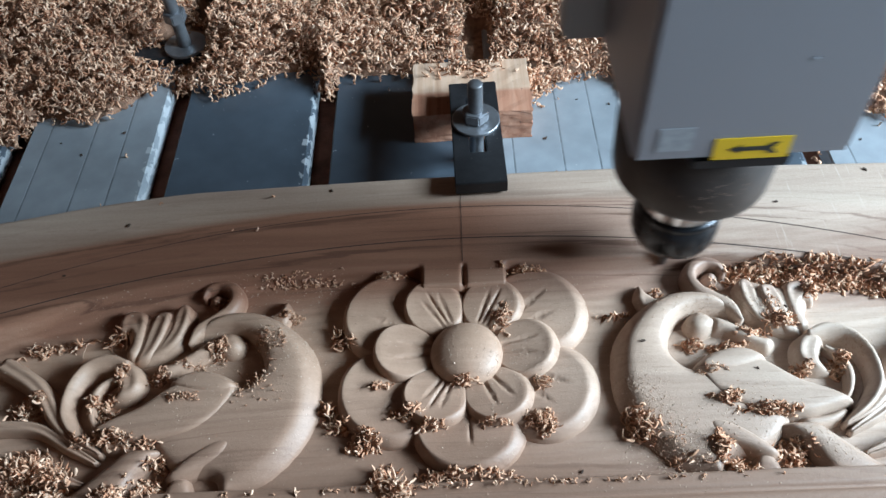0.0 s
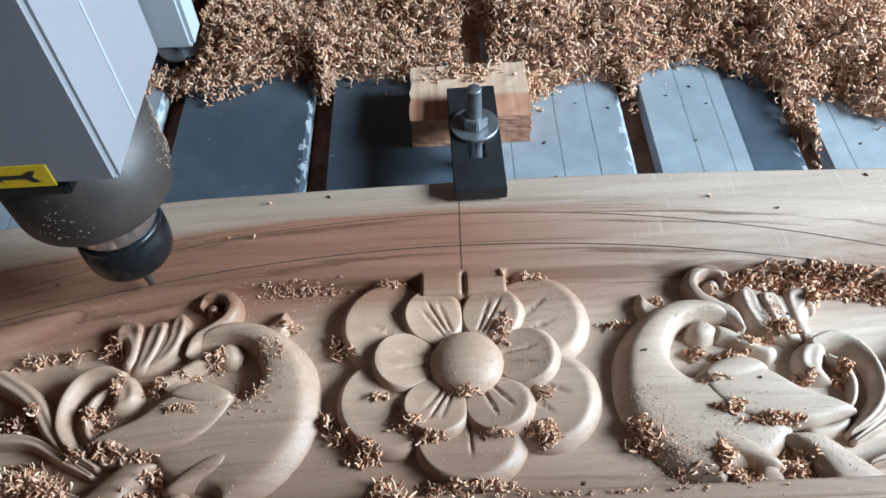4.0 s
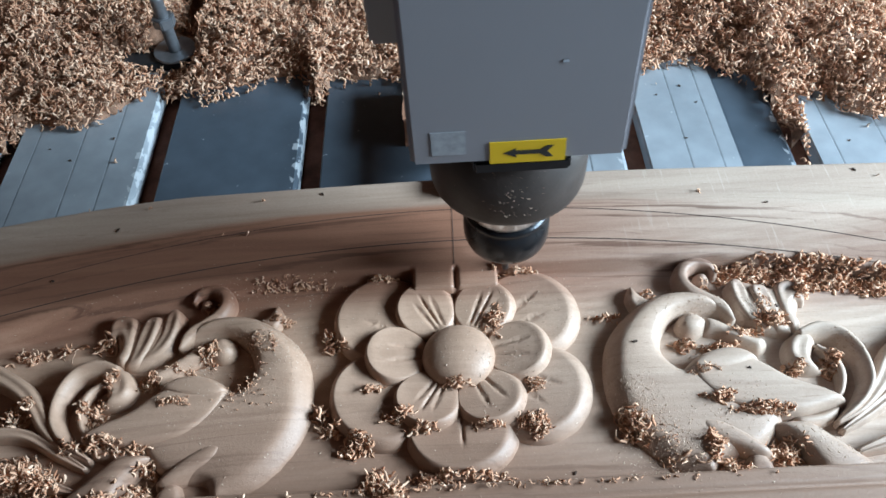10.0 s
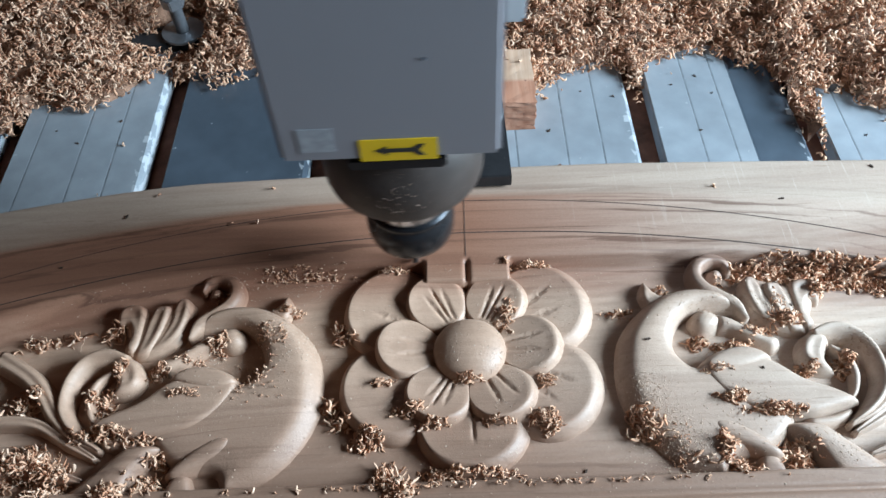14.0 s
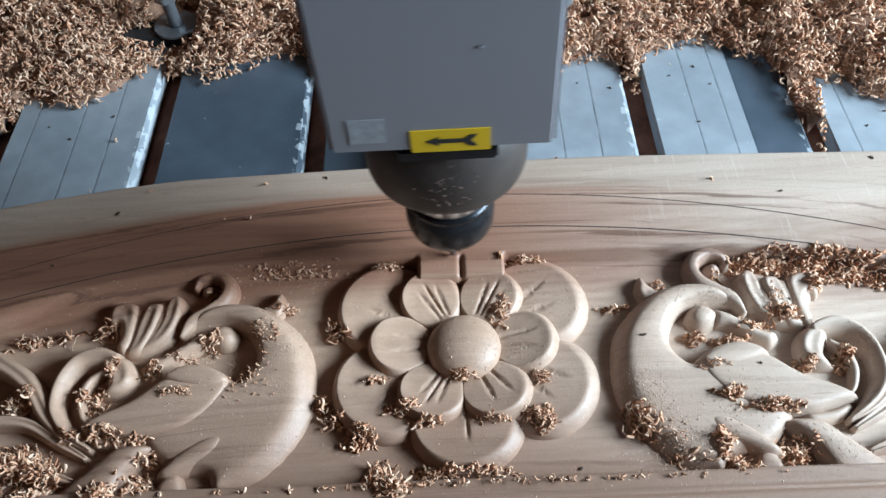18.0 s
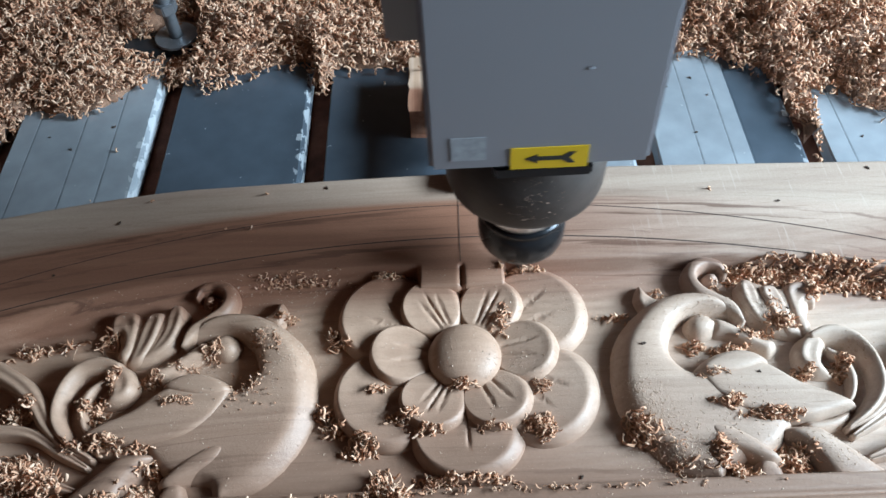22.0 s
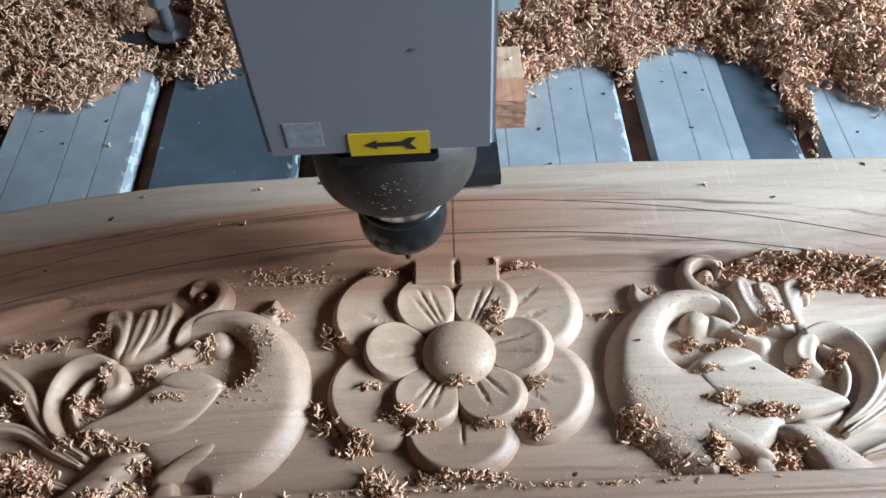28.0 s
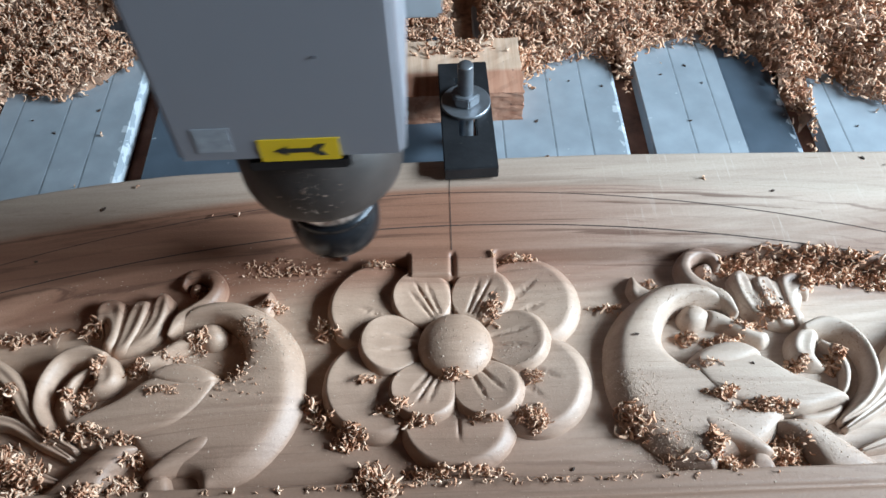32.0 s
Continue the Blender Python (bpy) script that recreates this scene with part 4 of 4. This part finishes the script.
def dust(n, seed):
    r = np.random.default_rng(seed)
    verts, faces = [], []
    spots = [(90 + 8 * k / 6, 6 - 12 * k, 9) for k in range(3, 7)] + [(91, -24, 4), (96, -36, 6), (102, -47, 6), (109, -57, 7), (118, -66, 7), (172, -60, 7), (150, -40, 12), (225, -8, 8), (160, 36, 10), (118, 26, 9), (-107, 11, 6), (-112, 20, 6), (-130, 62, 14), (-90, 60, 12), (-150, -20, 22), (-150, 2, 8), (-100, 25, 12), (-90, 5, 8), (10, 10, 18), (28, -8, 9), (-60, 47, 40), (80, 50, 40), (0, -10, 60), (-110, -20, 40), (120, -60, 22), (0, 0, 120), (0, 0, 160), (-150, 40, 40), (60, 30, 20), (-220, 20, 30), (-120, 5, 20), (105, -48, 10), (115, -58, 9), (140, 24, 8), (176, 24, 8), (212, -8, 7), (190, -66, 9), (0, -70, 60)]
    while len(faces) < n * 4:
        cx, cy, sd = spots[r.integers(len(spots))]
        u, v = cx + r.normal(0, sd), cy + r.normal(0, sd * 0.7)
        if not (-280 < u < 280 and -90 < v < 128) or (v > 1000 * recess_edge(u / 1000) and r.random() < 0.97):
            continue
        x, y = CX + u / 1000, CY + v / 1000
        z, q = surface(x, y), 0.00022 + 0.0006 * r.random() ** 3
        k = len(verts)
        a = r.uniform(0, 6.28)
        for t in range(3):
            verts.append((x + q * math.cos(a + 2.1 * t), y + q * math.sin(a + 2.1 * t), z - 0.0001))
        verts.append((x + q * r.uniform(-0.4, 0.4), y + q * r.uniform(-0.4, 0.4), z + q * r.uniform(0.25, 0.6)))
        faces += [(k, k + 1, k + 3), (k + 1, k + 2, k + 3), (k + 2, k, k + 3), (k, k + 2, k + 1)]
    return mesh_of("grains", verts, faces, DUST, False)


part("grains", dust(13000, 8), loose, kind="stuff")

# ---- the cutting head ----
head = thing("cutting_head", (0.0, 0.0, 0.0), "grey boxed router spindle with black collet nut and cutter", "spindle")
AX = 0.290
FRONT, BOTTOM = 0.2375, 0.1443
cover = part("cover", bm_mesh("cover", box(-0.0460, 0.0468, FRONT, 0.324, BOTTOM, 0.55, 0.0022, 3), PAINT), head, "grey painted sheet-metal cover")
part("seam", bm_mesh("seam", box(0.0468, 0.0472, 0.271, 0.2725, BOTTOM + 0.004, 0.54), BRACKET), cover)
part("carriage", bm_mesh("carriage", box(-0.066, 0.064, 0.3245, 0.343, BOTTOM, 0.58, 0.002, 2), BRACKET), head, "pale painted carriage plate behind the cover")
# Out of view; added so the head throws a deeper shadow across the slats.
part("slide_block", bm_mesh("slide_block", box(-0.055, 0.053, 0.3435, 0.475, 0.285, 0.58, 0.002, 2), FRAME_STEEL), head, "unseen dark block added behind the carriage plate to shade the bed")
part("mounting_plate", bm_mesh("mounting_plate", box(-0.0190, 0.0235, 0.2385, 0.319, BOTTOM - 0.0075, BOTTOM - 0.0003, 0.0012), NUT), head, "black mounting plate")


def turned(name, profile, mat, parent, label="", segs=64):
    v, f = lathe(profile, segs)
    ob = part(name, mesh_of(name, v, f, mat), parent, label)
    ob.location = (0.001, AX, 0) if parent == head else (0, 0, 0)
    return ob


def crust(rng, n, radius, a0, a1, z0, z1):
    """Grains of sawdust caught on an upright round surface, thicker towards the middle of the patch."""
    verts, faces = [], []
    for _ in range(n):
        a = a0 + (a1 - a0) * (rng.random() + rng.random()) / 2
        z, q, r = rng.uniform(z0, z1), rng.uniform(0.00015, 0.00042), radius + 0.0001
        k, ca, sa = len(verts), math.cos(a), math.sin(a)
        for t in (0.0, 2.1, 4.2):
            e, h = q * math.cos(t + a * 50), q * math.sin(t + a * 50)
            verts.append((r * ca - e * sa, r * sa + e * ca, z + h))
        verts.append(((r + q) * ca, (r + q) * sa, z))
        faces += [(k, k + 1, k + 3), (k + 1, k + 2, k + 3), (k + 2, k, k + 3)]
    return verts, faces


housing = turned("bearing_housing", [(0.022, 0.0850), (0.0355, 0.0850), (0.0384, 0.0857), (0.0400, 0.0876), (0.0407, 0.0905), (0.0418, 0.1368), (0.038, 0.1372)], HOUSING, head, "dusty black round bearing housing")
cr = np.random.default_rng(3)
gv, gf = crust(cr, 600, 0.0414, radians(-12), radians(70), 0.098, 0.1365)
part("dust_crust", mesh_of("dust_crust", gv, gf, DUST, False), housing, "crust of pale sawdust", kind="stuff")
gv, gf = crust(cr, 90, 0.0412, radians(-112), radians(-66), 0.094, 0.136)
part("dust_crust", mesh_of("dust_crust", gv, gf, DUST, False), housing, "scattered specks of sawdust", kind="stuff")
turned("nose_ring", [(0.017, 0.0611), (0.0226, 0.0612), (0.0232, 0.0624), (0.0232, 0.0800), (0.0220, 0.0849)], RING, head, "pale polished nose ring")
nut_profile = [(0.0110, 0.0325), (0.0205, 0.0327), (0.0230, 0.0345), (0.0241, 0.0380), (0.0245, 0.0440), (0.0243, 0.0535), (0.0231, 0.0550), (0.0231, 0.0566), (0.0240, 0.0576), (0.0240, 0.0604), (0.020, 0.0609)]
turned("collet_nut", nut_profile, NUT, head, "black collet nut")
turned("collet", [(0.0035, 0.0300), (0.0085, 0.0302), (0.0100, 0.0312), (0.0100, 0.0324)], STEEL, head)
turned("cutter", [(0.0005, 0.0), (0.0018, 0.0012), (0.0026, 0.010), (0.0034, 0.020), (0.0034, 0.0299)], CUTTER, head, "tapered steel cutter", 20)

label = part("label", bm_mesh("label", box(-0.0120, 0.0202, FRONT - 0.0006, FRONT - 0.0001, BOTTOM + 0.0006, BOTTOM + 0.0128), YELLOW), head, "yellow label with a black arrow")
bm = bmesh.new()
AR = [(-0.0082, 0.0), (-0.0028, 0.0026), (-0.0034, 0.0011), (0.0072, 0.0011), (0.0098, 0.0032), (0.0128, 0.0032), (0.0102, 0.0), (0.0128, -0.0032), (0.0098, -0.0032), (0.0072, -0.0011), (-0.0034, -0.0011), (-0.0028, -0.0026)]
front = [bm.verts.new((x + 0.0022, FRONT - 0.0009, BOTTOM + 0.0067 + z)) for x, z in AR]
face = bm.faces.new(front)
out = bmesh.ops.extrude_face_region(bm, geom=[face])
for g in out["geom"]:
    if isinstance(g, bmesh.types.BMVert):
        g.co.y = FRONT - 0.00062
part("arrow", bm_mesh("arrow", bm, INK), label, "black arrow pointing along the label")
part("sticker", bm_mesh("sticker", box(-0.0365, -0.0220, FRONT - 0.0004, FRONT - 0.0001, BOTTOM + 0.007, BOTTOM + 0.020), STICKER), head, "faded grey sticker")

part("paint_chip", bm_mesh("paint_chip", box(0.0160, 0.0180, FRONT - 0.0005, FRONT - 0.0001, BOTTOM + 0.0525, BOTTOM + 0.0537), RING), head, "small pale nick in the paint")


def motions():
    """The head goes to and fro across the panel and rises and sinks with the relief under its cutter."""
    rows = [(0, 0.1042, 0.0214), (0.2, 0.0557, 0.0235), (0.5, 0.0304, 0.0267), (0.8, 0.0198, 0.0274), (1, 0.0106, 0.0279), (1.2, -0.0120, 0.0288),
            (1.5, -0.0428, 0.0301), (1.8, -0.0532, 0.0297), (2, -0.0619, 0.0295), (2.2, -0.0709, 0.0268), (2.5, -0.1242, 0.0227), (2.8, -0.1558, 0.0261),
            (3, -0.1751, 0.0284), (3.2, -0.1818, 0.0302), (3.5, -0.2059, 0.0328), (3.75, -0.2095, 0.0350), (4, -0.2060, 0.0340), (4.5, -0.1740, 0.0300),
            (5, -0.1260, 0.0245), (5.5, -0.0485, 0.0249), (5.8, -0.0315, 0.0277), (6, -0.0118, 0.0295), (6.2, 0.0112, 0.0273), (6.5, 0.0200, 0.0239),
            (6.8, 0.0303, 0.0226), (7, 0.0603, 0.0217), (7.2, 0.1005, 0.0244), (7.5, 0.1235, 0.0284), (7.8, 0.1403, 0.0288), (8, 0.1590, 0.0291),
            (8.2, 0.1698, 0.0281), (8.5, 0.1502, 0.0266), (8.8, 0.1336, 0.0250), (9, 0.1179, 0.0239), (9.2, 0.0993, 0.0229), (9.5, 0.0345, 0.0214),
            (9.8, 0.0202, 0.0239), (10, 0.0128, 0.0255), (10.2, -0.0053, 0.0276), (10.5, -0.0373, 0.0307), (10.8, -0.0500, 0.0278), (11, -0.0618, 0.0258),
            (11.2, -0.0711, 0.0254), (11.5, -0.1368, 0.0247), (11.8, -0.1648, 0.0248), (12, -0.1751, 0.0249), (12.2, -0.1899, 0.0283), (12.5, -0.2032, 0.0335),
            (12.8, -0.1830, 0.0310), (13, -0.1723, 0.0293), (13.2, -0.1577, 0.0269), (13.5, -0.1280, 0.0234), (13.8, -0.1001, 0.0274), (14, -0.0486, 0.0301),
            (14.2, -0.0294, 0.0311), (14.5, 0.0030, 0.0326), (15, 0.0400, 0.0260), (15.5, 0.0970, 0.0250), (16, 0.1520, 0.0290), (16.5, 0.1396, 0.0248),
            (16.8, 0.1238, 0.0247), (17, 0.1130, 0.0247), (17.2, 0.0684, 0.0243), (17.5, 0.0125, 0.0238), (17.8, -0.0021, 0.0283), (18, -0.0226, 0.0313),
            (18.2, -0.0475, 0.0288), (18.5, -0.0602, 0.0250), (18.8, -0.1304, 0.0266), (19, -0.1559, 0.0276), (19.2, -0.1702, 0.0299), (19.5, -0.1831, 0.0334),
            (19.8, -0.1921, 0.0345), (20, -0.1804, 0.0353), (20.2, -0.1724, 0.0321), (20.5, -0.1546, 0.0272), (20.8, -0.0980, 0.0262), (21, -0.0530, 0.0255),
            (21.2, -0.0478, 0.0291), (21.5, -0.0183, 0.0344), (21.8, 0.0090, 0.0284), (22, 0.0169, 0.0244), (22.2, 0.0569, 0.0245), (22.5, 0.1184, 0.0247),
            (22.8, 0.1332, 0.0285), (23, 0.1423, 0.0310), (23.2, 0.1578, 0.0310), (23.5, 0.1387, 0.0310), (23.8, 0.1237, 0.0276), (24, 0.1122, 0.0253),
            (24.2, 0.0712, 0.0252), (24.5, 0.0111, 0.0250), (24.8, -0.0007, 0.0296), (25, -0.0250, 0.0327), (25.2, -0.0477, 0.0298), (25.5, -0.0629, 0.0255),
            (26, -0.1540, 0.0270), (26.5, -0.1830, 0.0335), (26.75, -0.1840, 0.0340), (27, -0.1670, 0.0310), (27.5, -0.1105, 0.0268), (27.8, -0.0515, 0.0318),
            (28, -0.0458, 0.0352), (28.2, -0.0223, 0.0350), (28.5, 0.0070, 0.0346), (28.8, 0.0204, 0.0300), (29, 0.0679, 0.0270), (29.2, 0.1076, 0.0275),
            (29.5, 0.1287, 0.0282), (29.8, 0.1453, 0.0325), (30, 0.1500, 0.0354), (30.2, 0.1322, 0.0316), (30.5, 0.1024, 0.0260), (30.8, 0.0303, 0.0274),
            (31, 0.0112, 0.0284), (31.2, 0.0025, 0.0313), (31.5, -0.0342, 0.0357), (31.8, -0.0497, 0.0308), (32, -0.0817, 0.0276)]
    walk(head, [(t, pose(x, 0, z)) for t, x, z in rows])


motions()
